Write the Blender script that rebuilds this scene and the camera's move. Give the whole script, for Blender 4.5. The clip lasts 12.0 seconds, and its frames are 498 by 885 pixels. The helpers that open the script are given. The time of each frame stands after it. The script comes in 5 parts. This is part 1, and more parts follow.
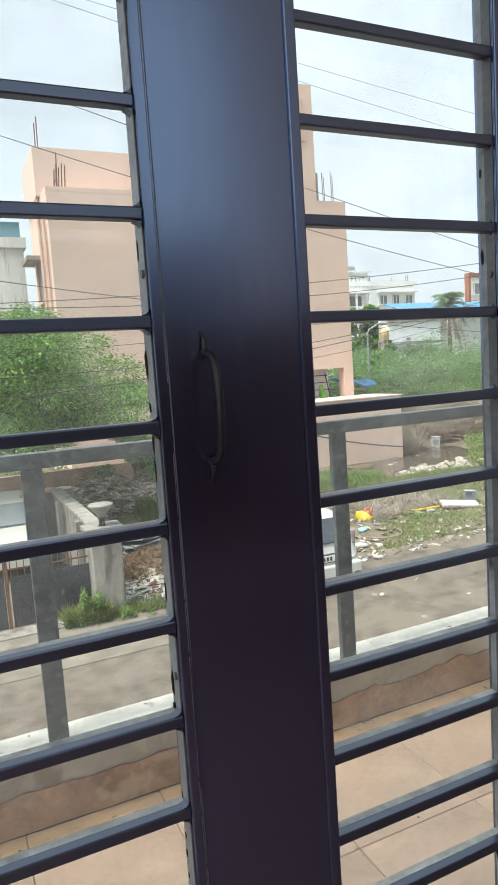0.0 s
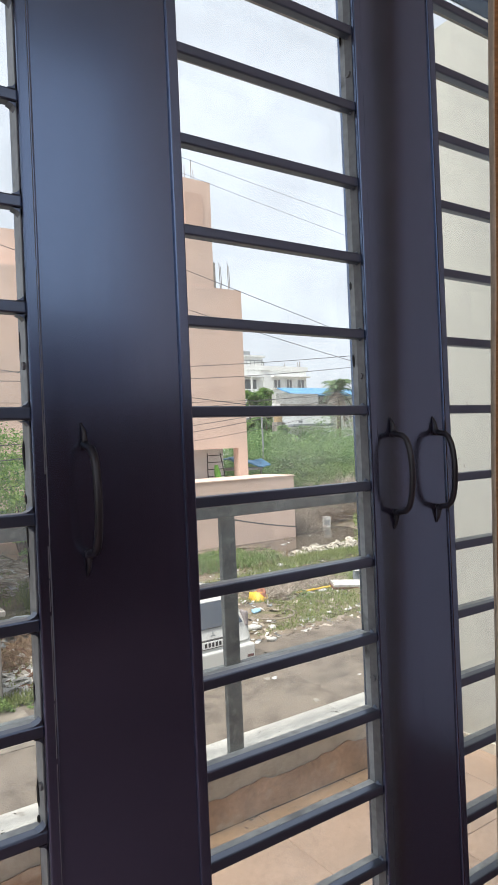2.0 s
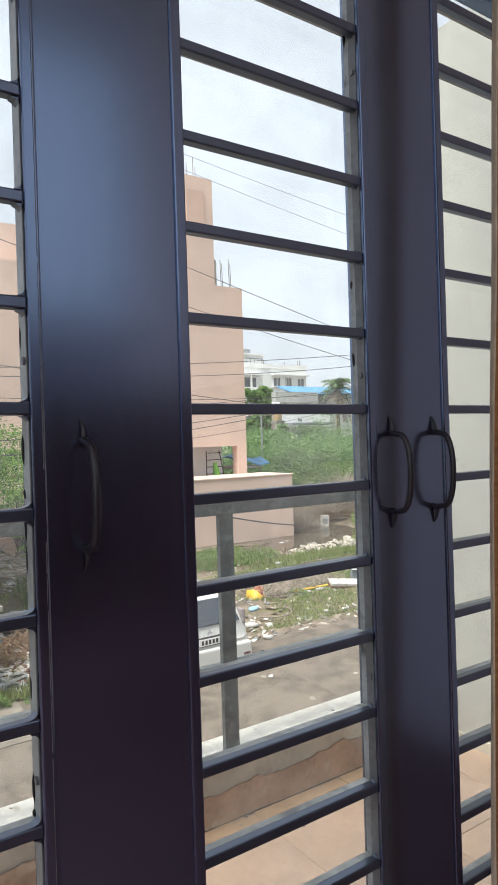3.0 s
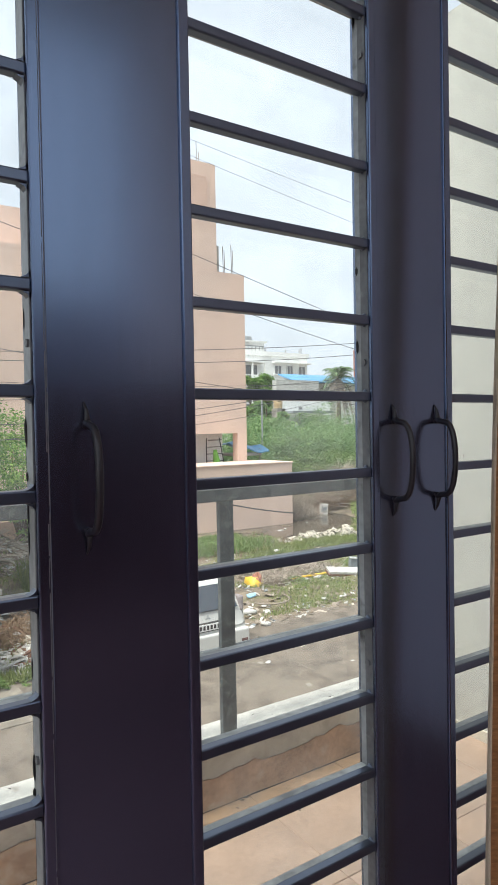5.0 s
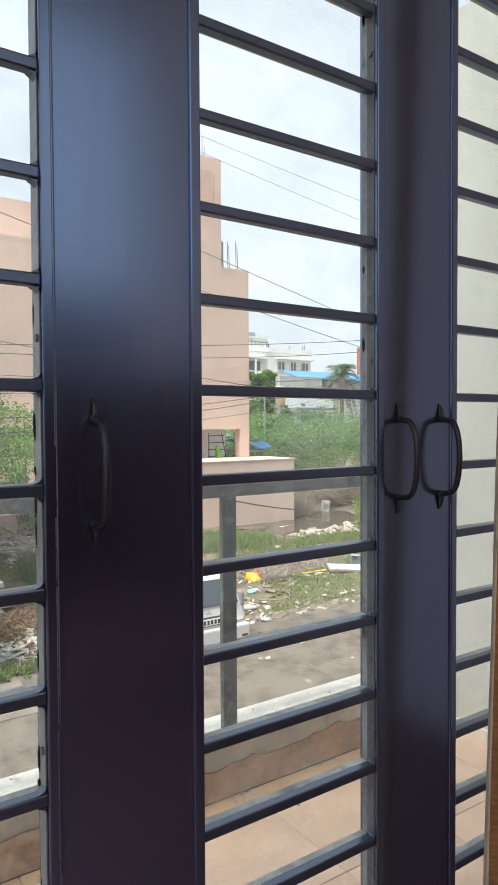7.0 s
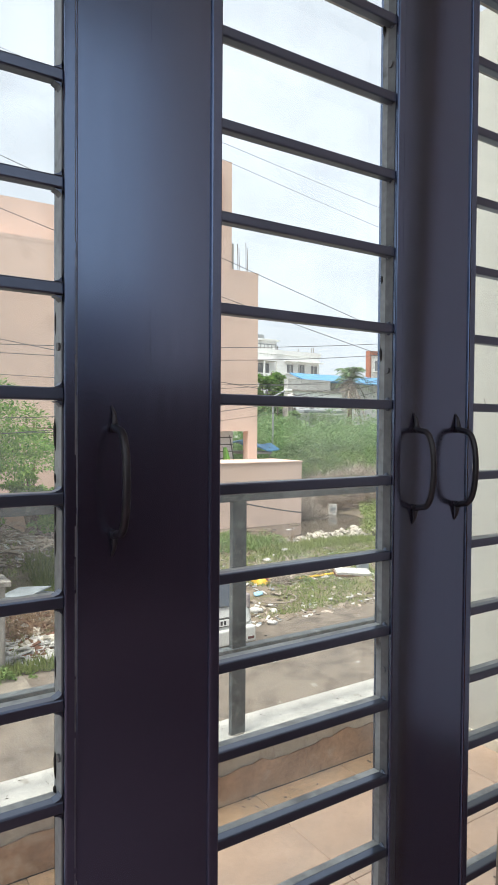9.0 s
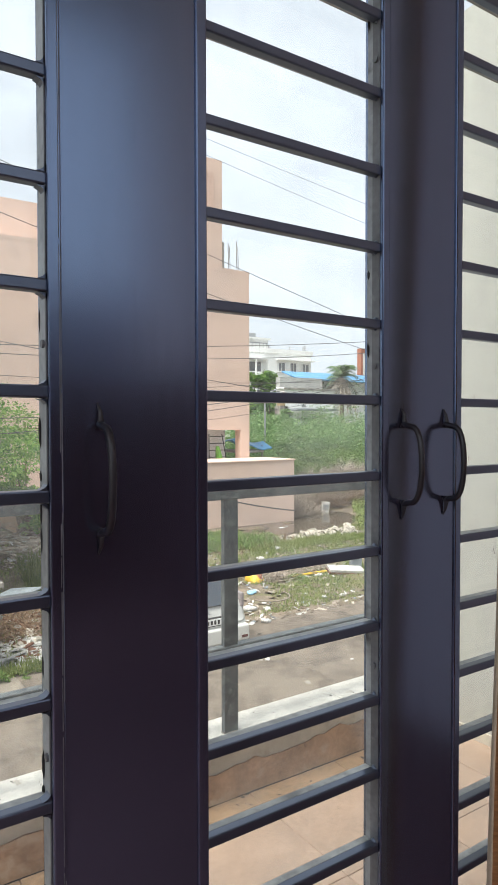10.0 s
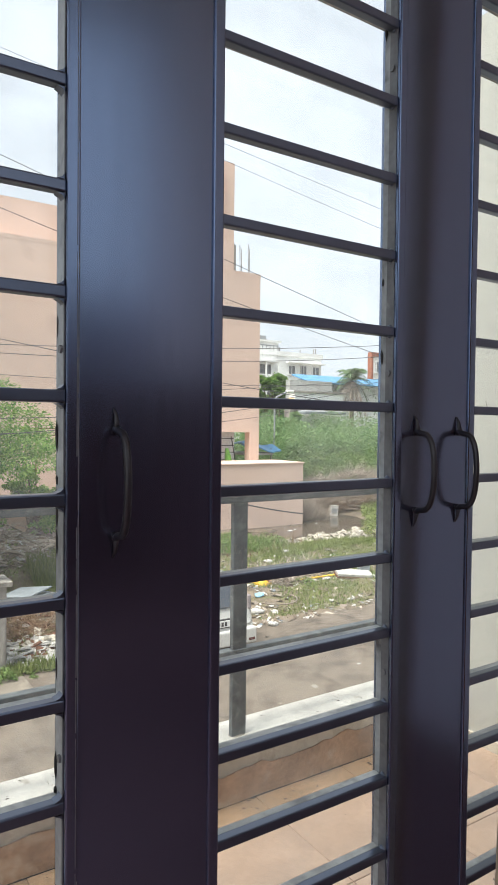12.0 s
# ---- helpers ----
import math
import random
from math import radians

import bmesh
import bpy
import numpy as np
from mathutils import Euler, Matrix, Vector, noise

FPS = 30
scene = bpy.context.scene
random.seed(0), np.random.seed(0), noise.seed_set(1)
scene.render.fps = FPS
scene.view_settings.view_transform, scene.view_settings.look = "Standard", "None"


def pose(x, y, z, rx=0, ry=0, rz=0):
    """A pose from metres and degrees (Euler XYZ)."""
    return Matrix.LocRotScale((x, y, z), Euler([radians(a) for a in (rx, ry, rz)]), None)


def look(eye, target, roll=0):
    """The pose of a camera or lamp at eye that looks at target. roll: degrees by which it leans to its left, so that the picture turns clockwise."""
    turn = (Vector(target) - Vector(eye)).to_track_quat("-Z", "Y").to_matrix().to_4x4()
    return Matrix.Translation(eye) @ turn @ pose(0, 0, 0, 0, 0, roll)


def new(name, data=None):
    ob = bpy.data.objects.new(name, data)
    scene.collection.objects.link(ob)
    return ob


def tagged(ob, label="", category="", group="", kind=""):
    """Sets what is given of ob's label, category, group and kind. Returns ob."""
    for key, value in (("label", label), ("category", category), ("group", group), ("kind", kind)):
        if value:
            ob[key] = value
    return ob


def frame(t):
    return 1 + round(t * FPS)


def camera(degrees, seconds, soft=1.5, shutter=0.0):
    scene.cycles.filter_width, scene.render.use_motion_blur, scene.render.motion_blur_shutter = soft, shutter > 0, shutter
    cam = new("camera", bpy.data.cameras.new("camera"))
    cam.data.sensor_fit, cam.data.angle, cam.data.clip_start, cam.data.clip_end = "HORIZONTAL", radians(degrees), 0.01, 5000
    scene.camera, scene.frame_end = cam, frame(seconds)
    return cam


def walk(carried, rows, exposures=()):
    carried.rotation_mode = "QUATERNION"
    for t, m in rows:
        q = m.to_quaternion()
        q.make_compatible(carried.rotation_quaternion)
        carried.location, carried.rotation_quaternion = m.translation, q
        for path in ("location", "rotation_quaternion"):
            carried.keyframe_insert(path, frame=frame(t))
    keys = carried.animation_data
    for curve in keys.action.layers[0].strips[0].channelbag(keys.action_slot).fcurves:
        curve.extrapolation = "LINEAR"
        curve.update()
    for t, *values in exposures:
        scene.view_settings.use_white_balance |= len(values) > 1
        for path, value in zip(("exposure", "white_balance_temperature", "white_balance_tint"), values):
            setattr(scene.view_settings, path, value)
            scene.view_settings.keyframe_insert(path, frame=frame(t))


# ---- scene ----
cam = camera(41.6, 12.0, 1.2)
PATH = [
    (0, (0.025, -0.727, 1.335), (0.85, 1.082, 1.113), -3.8),
    (0.5, (0.026, -0.726, 1.337), (0.955, 1.036, 1.158), -2.4),
    (1, (0.03, -0.732, 1.35), (1.064, 0.978, 1.267), -2.8),
    (1.5, (0.03, -0.746, 1.354), (1.152, 0.91, 1.349), -2.9),
    (2, (0.035, -0.75, 1.352), (1.153, 0.908, 1.352), -2.4),
    (2.5, (0.035, -0.751, 1.352), (1.155, 0.906, 1.351), -2.0),
    (4.5, (0.032, -0.75, 1.349), (1.148, 0.909, 1.316), -1.2),
    (5, (0.032, -0.748, 1.349), (1.151, 0.909, 1.305), -1.0),
    (5.5, (0.028, -0.748, 1.349), (1.145, 0.91, 1.303), -0.5),
    (6, (0.027, -0.748, 1.349), (1.148, 0.908, 1.301), -0.3),
    (6.5, (0.024, -0.75, 1.349), (1.14, 0.908, 1.297), -0.1),
    (7, (0.025, -0.75, 1.35), (1.138, 0.911, 1.294), -0.3),
    (9, (0.013, -0.743, 1.36), (1.107, 0.931, 1.31), 0.4),
    (9.5, (0.016, -0.745, 1.358), (1.12, 0.923, 1.314), 0.2),
    (10, (0.02, -0.745, 1.357), (1.133, 0.916, 1.303), -0.1),
    (10.5, (0.018, -0.747, 1.357), (1.128, 0.916, 1.302), 0.3),
    (11, (0.016, -0.745, 1.362), (1.117, 0.924, 1.308), 0.4),
    (11.5, (0.011, -0.745, 1.363), (1.095, 0.935, 1.319), 0.6),
    (12, (0.012, -0.746, 1.362), (1.102, 0.931, 1.315), 0.6),
]
walk(cam, [(t, look(eye, target, roll)) for t, eye, target, roll in PATH], exposures=((0.0, 1.27, 6380, 5.0), (0.7, 1.27, 6400, 7.0), (1.6, 1.23, 6450, 12.0), (2.6, 1.23, 6450, 11.0),
     (4.4, 1.27, 6350, 8.0), (7.2, 1.29, 6400, 8.5), (9.0, 1.30, 6450, 9.0), (12.0, 1.32, 6500, 9.5)))

# ---- world and light: bright hazy overcast ----
SUN_EL, SUN_AZ = 62.0, 255.0
world = bpy.data.worlds.new("hazy_sky")
scene.world = world
world.use_nodes = True
wn, wl = world.node_tree.nodes, world.node_tree.links
sky = wn.new("ShaderNodeTexSky")
sky.sky_type = "NISHITA"
sky.sun_disc = False
sky.sun_elevation, sky.sun_rotation = radians(SUN_EL), radians(SUN_AZ)
sky.air_density, sky.dust_density, sky.ozone_density = 1.2, 6.0, 1.5
haze = wn.new("ShaderNodeMix")
haze.data_type = "RGBA"
haze.inputs[0].default_value = 0.72
haze.inputs[7].default_value = (9.6, 10.2, 11.0, 1)
wl.new(sky.outputs[0], haze.inputs[6])
cloud, cloud_map, cloud_tex = wn.new("ShaderNodeMapRange"), wn.new("ShaderNodeMapping"), wn.new("ShaderNodeTexNoise")
cloud_map.inputs["Scale"].default_value = (1.0, 1.0, 2.2)
cloud_tex.inputs["Scale"].default_value, cloud_tex.inputs["Detail"].default_value, cloud_tex.inputs["Roughness"].default_value = 3.2, 4.0, 0.55
wl.new(wn.new("ShaderNodeTexCoord").outputs["Generated"], cloud_map.inputs[0])
wl.new(cloud_map.outputs[0], cloud_tex.inputs["Vector"])
wl.new(cloud_tex.outputs["Fac"], cloud.inputs[0])
cloud.inputs[1].default_value, cloud.inputs[2].default_value, cloud.inputs[3].default_value, cloud.inputs[4].default_value = 0.32, 0.68, 0.86, 1.08
veil = wn.new("ShaderNodeMix")
veil.data_type, veil.blend_type = "RGBA", "MULTIPLY"
veil.inputs[0].default_value = 1.0
wl.new(haze.outputs[2], veil.inputs[6])
wl.new(cloud.outputs[0], veil.inputs[7])
wl.new(veil.outputs[2], wn["Background"].inputs[0])
wn["Background"].inputs[1].default_value = 0.058
sun = new("sun", bpy.data.lights.new("sun", "SUN"))
sun.data.energy, sun.data.angle, sun.data.color = 3.1, radians(30), (1.0, 0.95, 0.88)
FLAT = 30 / math.tan(radians(SUN_EL))
sun.matrix_world = look((FLAT * math.sin(radians(SUN_AZ)), FLAT * math.cos(radians(SUN_AZ)), 30), (0, 0, 0))


# ---- materials ----
def mat(name, colour, rough=0.8, metal=0.0, vary=0.25, scale=8.0, fine=80.0, bump=0.2, stain=None, stain_scale=2.0, stain_at=0.55, spec=0.5,
        depth=0.01, stretch=(1, 1, 1), random_tint=0.0):
    """A surface with two scales of variation, an optional stain colour and fine relief."""
    m = bpy.data.materials.new(name)
    m.use_nodes = True
    n, k = m.node_tree.nodes, m.node_tree.links
    b = n["Principled BSDF"]
    b.inputs["Roughness"].default_value, b.inputs["Metallic"].default_value = rough, metal
    b.inputs["Specular IOR Level"].default_value = spec
    co = n.new("ShaderNodeTexCoord")
    mp = n.new("ShaderNodeMapping")
    mp.inputs["Scale"].default_value = stretch
    k.new(co.outputs["Object"], mp.inputs[0])

    def noise_tex(s, detail=5):
        t = n.new("ShaderNodeTexNoise")
        t.inputs["Scale"].default_value, t.inputs["Detail"].default_value = s, detail
        k.new(mp.outputs[0], t.inputs["Vector"])
        return t
    big, small = noise_tex(scale), noise_tex(fine, 3)
    ramp = n.new("ShaderNodeValToRGB")
    ramp.color_ramp.elements[0].position, ramp.color_ramp.elements[1].position = 0.3, 0.72
    ramp.color_ramp.elements[0].color = (*[c * (1 - vary) for c in colour], 1)
    ramp.color_ramp.elements[1].color = (*[min(1, c * (1 + vary)) for c in colour], 1)
    k.new(big.outputs["Fac"], ramp.inputs[0])
    out = ramp.outputs[0]
    grain = n.new("ShaderNodeMix")
    grain.data_type, grain.blend_type = "RGBA", "MULTIPLY"
    grain.inputs[0].default_value = min(1, vary * 1.6)
    k.new(out, grain.inputs[6])
    g2 = n.new("ShaderNodeValToRGB")
    g2.color_ramp.elements[0].position, g2.color_ramp.elements[1].position = 0.3, 0.6
    g2.color_ramp.elements[0].color, g2.color_ramp.elements[1].color = (0.55, 0.55, 0.55, 1), (1, 1, 1, 1)
    k.new(small.outputs["Fac"], g2.inputs[0])
    k.new(g2.outputs[0], grain.inputs[7])
    out = grain.outputs[2]
    if stain:
        st = noise_tex(stain_scale, 8)
        sr = n.new("ShaderNodeValToRGB")
        sr.color_ramp.elements[0].position, sr.color_ramp.elements[1].position = stain_at, stain_at + 0.12
        k.new(st.outputs["Fac"], sr.inputs[0])
        sm = n.new("ShaderNodeMix")
        sm.data_type = "RGBA"
        k.new(sr.outputs[0], sm.inputs[0])
        k.new(out, sm.inputs[6])
        sm.inputs[7].default_value = (*stain, 1)
        out = sm.outputs[2]
    if random_tint:
        oi = n.new("ShaderNodeObjectInfo")
        hv = n.new("ShaderNodeHueSaturation")
        mr = n.new("ShaderNodeMapRange")
        mr.inputs[3].default_value, mr.inputs[4].default_value = 1 - random_tint, 1 + random_tint
        k.new(oi.outputs["Random"], mr.inputs[0])
        k.new(mr.outputs[0], hv.inputs["Value"])
        k.new(out, hv.inputs["Color"])
        out = hv.outputs[0]
    k.new(out, b.inputs["Base Color"])
    if bump:
        bp = n.new("ShaderNodeBump")
        bp.inputs["Strength"].default_value, bp.inputs["Distance"].default_value = bump, depth
        k.new(small.outputs["Fac"], bp.inputs["Height"])
        k.new(bp.outputs[0], b.inputs["Normal"])
    return m


def leaf_mat(name, dark, light, through_light=0.5):
    """Foliage: each leaf island has its own tint, and lets some light through."""
    m = bpy.data.materials.new(name)
    m.use_nodes = True
    n, k = m.node_tree.nodes, m.node_tree.links
    b = n["Principled BSDF"]
    b.inputs["Roughness"].default_value = 0.6
    b.inputs["Specular IOR Level"].default_value = 0.25
    geo = n.new("ShaderNodeNewGeometry")
    ramp = n.new("ShaderNodeValToRGB")
    ramp.color_ramp.elements[0].color, ramp.color_ramp.elements[1].color = (*dark, 1), (*light, 1)
    k.new(geo.outputs["Random Per Island"], ramp.inputs[0])
    k.new(ramp.outputs[0], b.inputs["Base Color"])
    tr = n.new("ShaderNodeBsdfTranslucent")
    k.new(ramp.outputs[0], tr.inputs[0])
    mx = n.new("ShaderNodeMixShader")
    mx.inputs[0].default_value = through_light
    k.new(b.outputs[0], mx.inputs[1])
    k.new(tr.outputs[0], mx.inputs[2])
    k.new(mx.outputs[0], n["Material Output"].inputs[0])
    return m


def glass_mat():
    """Clear window glass with a thin uneven film of dust."""
    m = bpy.data.materials.new("dusty_glass")
    m.use_nodes = True
    n, k = m.node_tree.nodes, m.node_tree.links
    n.remove(n["Principled BSDF"])
    clear, shine, dust = n.new("ShaderNodeBsdfTransparent"), n.new("ShaderNodeBsdfGlossy"), n.new("ShaderNodeBsdfTranslucent")
    clear.inputs[0].default_value = (0.97, 0.985, 0.98, 1)
    shine.inputs["Roughness"].default_value = 0.03
    dust.inputs[0].default_value = (0.75, 0.76, 0.74, 1)
    a, b2 = n.new("ShaderNodeMixShader"), n.new("ShaderNodeMixShader")
    co, t = n.new("ShaderNodeTexCoord"), n.new("ShaderNodeTexNoise")
    t.inputs["Scale"].default_value, t.inputs["Detail"].default_value = 9, 6
    k.new(co.outputs["Object"], t.inputs["Vector"])
    mr = n.new("ShaderNodeMapRange")
    mr.inputs[1].default_value, mr.inputs[2].default_value, mr.inputs[3].default_value, mr.inputs[4].default_value = 0.35, 0.75, 0.028, 0.13
    k.new(t.outputs["Fac"], mr.inputs[0])
    k.new(mr.outputs[0], a.inputs[0])
    k.new(clear.outputs[0], a.inputs[1])
    k.new(dust.outputs[0], a.inputs[2])
    b2.inputs[0].default_value = 0.035
    k.new(a.outputs[0], b2.inputs[1])
    k.new(shine.outputs[0], b2.inputs[2])
    k.new(b2.outputs[0], n["Material Output"].inputs[0])
    return m


M_STEEL = mat("dark_enamel_with_blue_glare", (0.027, 0.018, 0.026), 0.20, 0.0, 0.2, 3, 240, 0.02, depth=0.002, spec=0.8)
enamel = M_STEEL.node_tree.nodes["Principled BSDF"]
enamel.inputs["IOR"].default_value = 2.35
# the blue in the gloss stands in for lens glare
enamel.inputs["Specular Tint"].default_value = (0.50, 0.67, 1.0, 1)
en, ek = M_STEEL.node_tree.nodes, M_STEEL.node_tree.links
streak_map, streak_tex, streak_range = en.new("ShaderNodeMapping"), en.new("ShaderNodeTexNoise"), en.new("ShaderNodeMapRange")
streak_map.inputs["Scale"].default_value = (1.0, 1.0, 0.03)
streak_tex.inputs["Scale"].default_value, streak_tex.inputs["Detail"].default_value = 55, 2
streak_range.inputs[1].default_value, streak_range.inputs[2].default_value = 0.35, 0.7
streak_range.inputs[3].default_value, streak_range.inputs[4].default_value = 0.175, 0.215
ek.new(en.new("ShaderNodeTexCoord").outputs["Object"], streak_map.inputs[0])
ek.new(streak_map.outputs[0], streak_tex.inputs["Vector"])
ek.new(streak_tex.outputs["Fac"], streak_range.inputs[0])
ek.new(streak_range.outputs[0], enamel.inputs["Roughness"])
M_HANDLE = mat("dull_black_handle_paint", (0.021, 0.018, 0.023), 0.32, 0.0, 0.2, 30, 200, 0.05, depth=0.001, spec=0.45)
M_BAR = mat("dark_grey_bar_enamel", (0.026, 0.026, 0.034), 0.3, 0.0, 0.25, 9, 200, 0.05, depth=0.001, spec=0.75)
M_BAR.node_tree.nodes["Principled BSDF"].inputs["IOR"].default_value = 1.95
M_BAR.node_tree.nodes["Principled BSDF"].inputs["Specular Tint"].default_value = (0.62, 0.74, 1.0, 1)
M_BEAD = mat("grey_weathered_steel", (0.30, 0.32, 0.33), 0.5, 0.1, 0.3, 12, 90, 0.2, (0.05, 0.05, 0.055), 22, 0.63, depth=0.003)
# worn edges and screws, and the painted highlight on the lip
M_WORN_GLINT = mat("scuffed_paint_and_lip_glint", (0.13, 0.135, 0.145), 0.5, 0.0, 0.35, 14, 90, 0.2, (0.22, 0.23, 0.24), 26, 0.62, depth=0.002)
M_SEAL = mat("black_sealant", (0.012, 0.012, 0.012), 0.7, vary=0.3)
M_SPECK = mat("dark_grit", (0.05, 0.038, 0.03), 0.9, vary=0.3)
M_GLASS = glass_mat()
M_RAIL = mat("grey_painted_railing_steel", (0.105, 0.120, 0.126), 0.5, 0.0, 0.25, 20, 110, 0.2, (0.155, 0.175, 0.173), 34, 0.52, depth=0.003)
M_LEDGE = mat("white_stone_coping", (0.60, 0.585, 0.53), 0.6, 0, 0.2, 9, 70, 0.15, (0.36, 0.33, 0.27), 16, 0.64, depth=0.003)
M_CREAM = mat("cream_distemper", (0.57, 0.53, 0.44), 0.9, 0, 0.2, 6, 50, 0.25, (0.40, 0.35, 0.27), 7, 0.57, depth=0.004)
M_DADO = mat("worn_red_oxide_skirting", (0.50, 0.325, 0.205), 0.75, 0, 0.32, 7, 60, 0.25, (0.55, 0.42, 0.30), 13, 0.56, depth=0.003)
M_TILE = mat("buff_ceramic_floor_tile", (0.45, 0.32, 0.235), 0.5, 0, 0.2, 3.5, 50, 0.08, (0.36, 0.235, 0.15), 4, 0.60, depth=0.002, random_tint=0.06)
M_TILE2 = mat("orange_border_tile", (0.34, 0.225, 0.135), 0.5, 0, 0.3, 6, 50, 0.08, (0.25, 0.15, 0.085), 9, 0.56, depth=0.002, random_tint=0.06)
M_GROUT = mat("dark_floor_joint", (0.20, 0.135, 0.09), 0.9, 0, 0.5, 6)
M_WHITEWALL = mat("off_white_balcony_plaster", (0.47, 0.475, 0.43), 0.9, 0, 0.06, 2, 60, 0.2, (0.33, 0.32, 0.28), 5, 0.7, depth=0.004)
M_ROOM = mat("pale_blue_room_paint", (0.60, 0.67, 0.80), 0.8, 0, 0.06, 2, 60, 0.1)
M_ROOM2 = mat("pale_mauve_reflector_paint", (0.95, 0.81, 0.78), 0.8, 0, 0.06, 2, 60, 0.1)
M_ROOMDARK = mat("maroon_reflection_panel", (0.07, 0.038, 0.048), 0.5, 0, 0.2, 2, 40, 0.1)
M_ROOMFLOOR = mat("maroon_room_floor", (0.17, 0.095, 0.105), 0.5, 0, 0.2, 2, 40, 0.1)
M_CEIL = mat("white_room_ceiling", (0.78, 0.79, 0.80), 0.9, 0, 0.04, 2, 40, 0.1)
M_PINK = mat("peach_pink_wall_paint", (0.665, 0.495, 0.41), 0.9, 0, 0.06, 0.5, 14, 0.15, (0.59, 0.435, 0.36), 0.8, 0.6, depth=0.01)
M_PINKTRIM = mat("faded_peach_trim", (0.60, 0.42, 0.34), 0.9, 0, 0.12, 1, 20, 0.2)
M_CONC = mat("raw_grey_concrete", (0.30, 0.28, 0.25), 0.92, 0, 0.3, 2.2, 25, 0.4, (0.13, 0.12, 0.105), 4, 0.52, stretch=(1, 1, 0.3))
M_VERGE = mat("sandy_concrete_verge", (0.19, 0.165, 0.132), 0.95, 0, 0.25, 2.3, 30, 0.4, (0.245, 0.215, 0.172), 3.0, 0.55, depth=0.01)
M_ROAD = mat("dusty_asphalt_road", (0.150, 0.123, 0.096), 0.95, 0, 0.36, 3.3, 30, 0.9, (0.172, 0.142, 0.111), 1.6, 0.5, depth=0.02)
M_EARTH = mat("littered_earth", (0.185, 0.147, 0.105), 0.95, 0, 0.45, 1.6, 14, 0.8, (0.135, 0.125, 0.06), 1.5, 0.50, depth=0.04)
M_WATER = mat("still_muddy_water", (0.085, 0.072, 0.055), 0.05, 0, 0.2, 0.5, 5, 0.04, depth=0.004, spec=0.5)
M_SHEET = mat("blue_grey_cement_sheet", (0.22, 0.25, 0.27), 0.85, 0, 0.25, 5, 50, 0.2)
M_LENS = mat("smoky_clear_lamp_lens", (0.26, 0.23, 0.23), 0.15, bump=0)
M_SKYBAG = mat("light_blue_plastic", (0.30, 0.52, 0.66), 0.5, 0, 0.15, 6)
M_REDIRON = mat("rusty_iron", (0.16, 0.075, 0.045), 0.8, 0.2, 0.35, 6, 60)
M_GATE = mat("dark_painted_gate_sheet", (0.035, 0.038, 0.045), 0.55, 0.0, 0.3, 3, 30, 0.2, (0.2, 0.21, 0.22), 4, 0.66)
M_CAR = mat("white_car_paint", (0.54, 0.54, 0.51), 0.25, 0, 0.04, 2, 40, 0.0)
M_CARGLASS = mat("dark_car_glass", (0.035, 0.045, 0.06), 0.08, 0, 0.1, spec=0.8, bump=0)
# base colour is pale to carry the sky's reflection
M_SCREEN = mat("sky_sheen_windscreen", (0.24, 0.27, 0.29), 0.12, 0, 0.1, spec=0.8, bump=0)
M_BLACK = mat("black_rubber", (0.02, 0.02, 0.02), 0.7)
M_LAMPRED = mat("smoky_red_lamp_lens", (0.12, 0.055, 0.05), 0.2, bump=0)
M_PLATE = mat("white_number_plate", (0.7, 0.7, 0.68), 0.4, vary=0.05)
M_BLUETARP = mat("blue_tarpaulin", (0.09, 0.27, 0.47), 0.5, 0, 0.2, 2, 30)
M_WHITE = mat("white_house_paint", (0.84, 0.85, 0.83), 0.9, 0, 0.08, 0.6, 10, 0.1, (0.5, 0.5, 0.47), 0.9, 0.62)
M_STREAK = mat("streaked_white_wall", (0.66, 0.68, 0.65), 0.9, 0, 0.12, 0.8, 10, 0.1, (0.10, 0.11, 0.11), 2.6, 0.60, stretch=(1, 1, 0.10))
M_REDWALL = mat("dull_red_brown_wall", (0.52, 0.34, 0.25), 0.92, 0, 0.22, 1.2, 16, 0.3, (0.36, 0.225, 0.165), 1.5, 0.52)
M_SHEDWALL = mat("weathered_grey_plaster", (0.43, 0.44, 0.42), 0.92, 0, 0.2, 0.9, 8, 0.2, (0.27, 0.28, 0.27), 1.1, 0.52, stretch=(1, 1, 0.4))
M_BARSHEEN = mat("pale_grey_bar_sheen", (0.42, 0.44, 0.43), 0.7, 0, 0.3, 18, 90, 0.2, (0.20, 0.21, 0.21), 14, 0.6, depth=0.002)
M_TANK = mat("tan_plastic_drum", (0.50, 0.36, 0.20), 0.5, 0, 0.15, 3)
M_BOWL = mat("dull_beige_glass_bowl", (0.27, 0.255, 0.22), 0.5, 0, 0.12, 8)
M_WINDARK = mat("dark_window_opening", (0.19, 0.20, 0.205), 0.3)
M_ORANGE = mat("brick_orange_paint", (0.34, 0.135, 0.085), 0.9, 0, 0.1, 1)
M_TEAL = mat("teal_roof_sheet", (0.10, 0.24, 0.30), 0.6, 0, 0.2, 2)
M_BARK = mat("grey_brown_bark", (0.13, 0.10, 0.07), 0.95, 0, 0.3, 6, 40, 0.6)
M_CABLE = mat("black_cable", (0.07, 0.07, 0.075), 0.6)
M_RUBBLE = mat("grey_white_rubble", (0.39, 0.36, 0.30), 0.9, 0, 0.3, 4, 30, 0.4, random_tint=0.3)
M_DEBRIS = mat("brown_mixed_debris", (0.27, 0.215, 0.17), 0.95, 0, 0.45, 5, 30, 0.4, (0.52, 0.48, 0.43), 7, 0.54, random_tint=0.4)
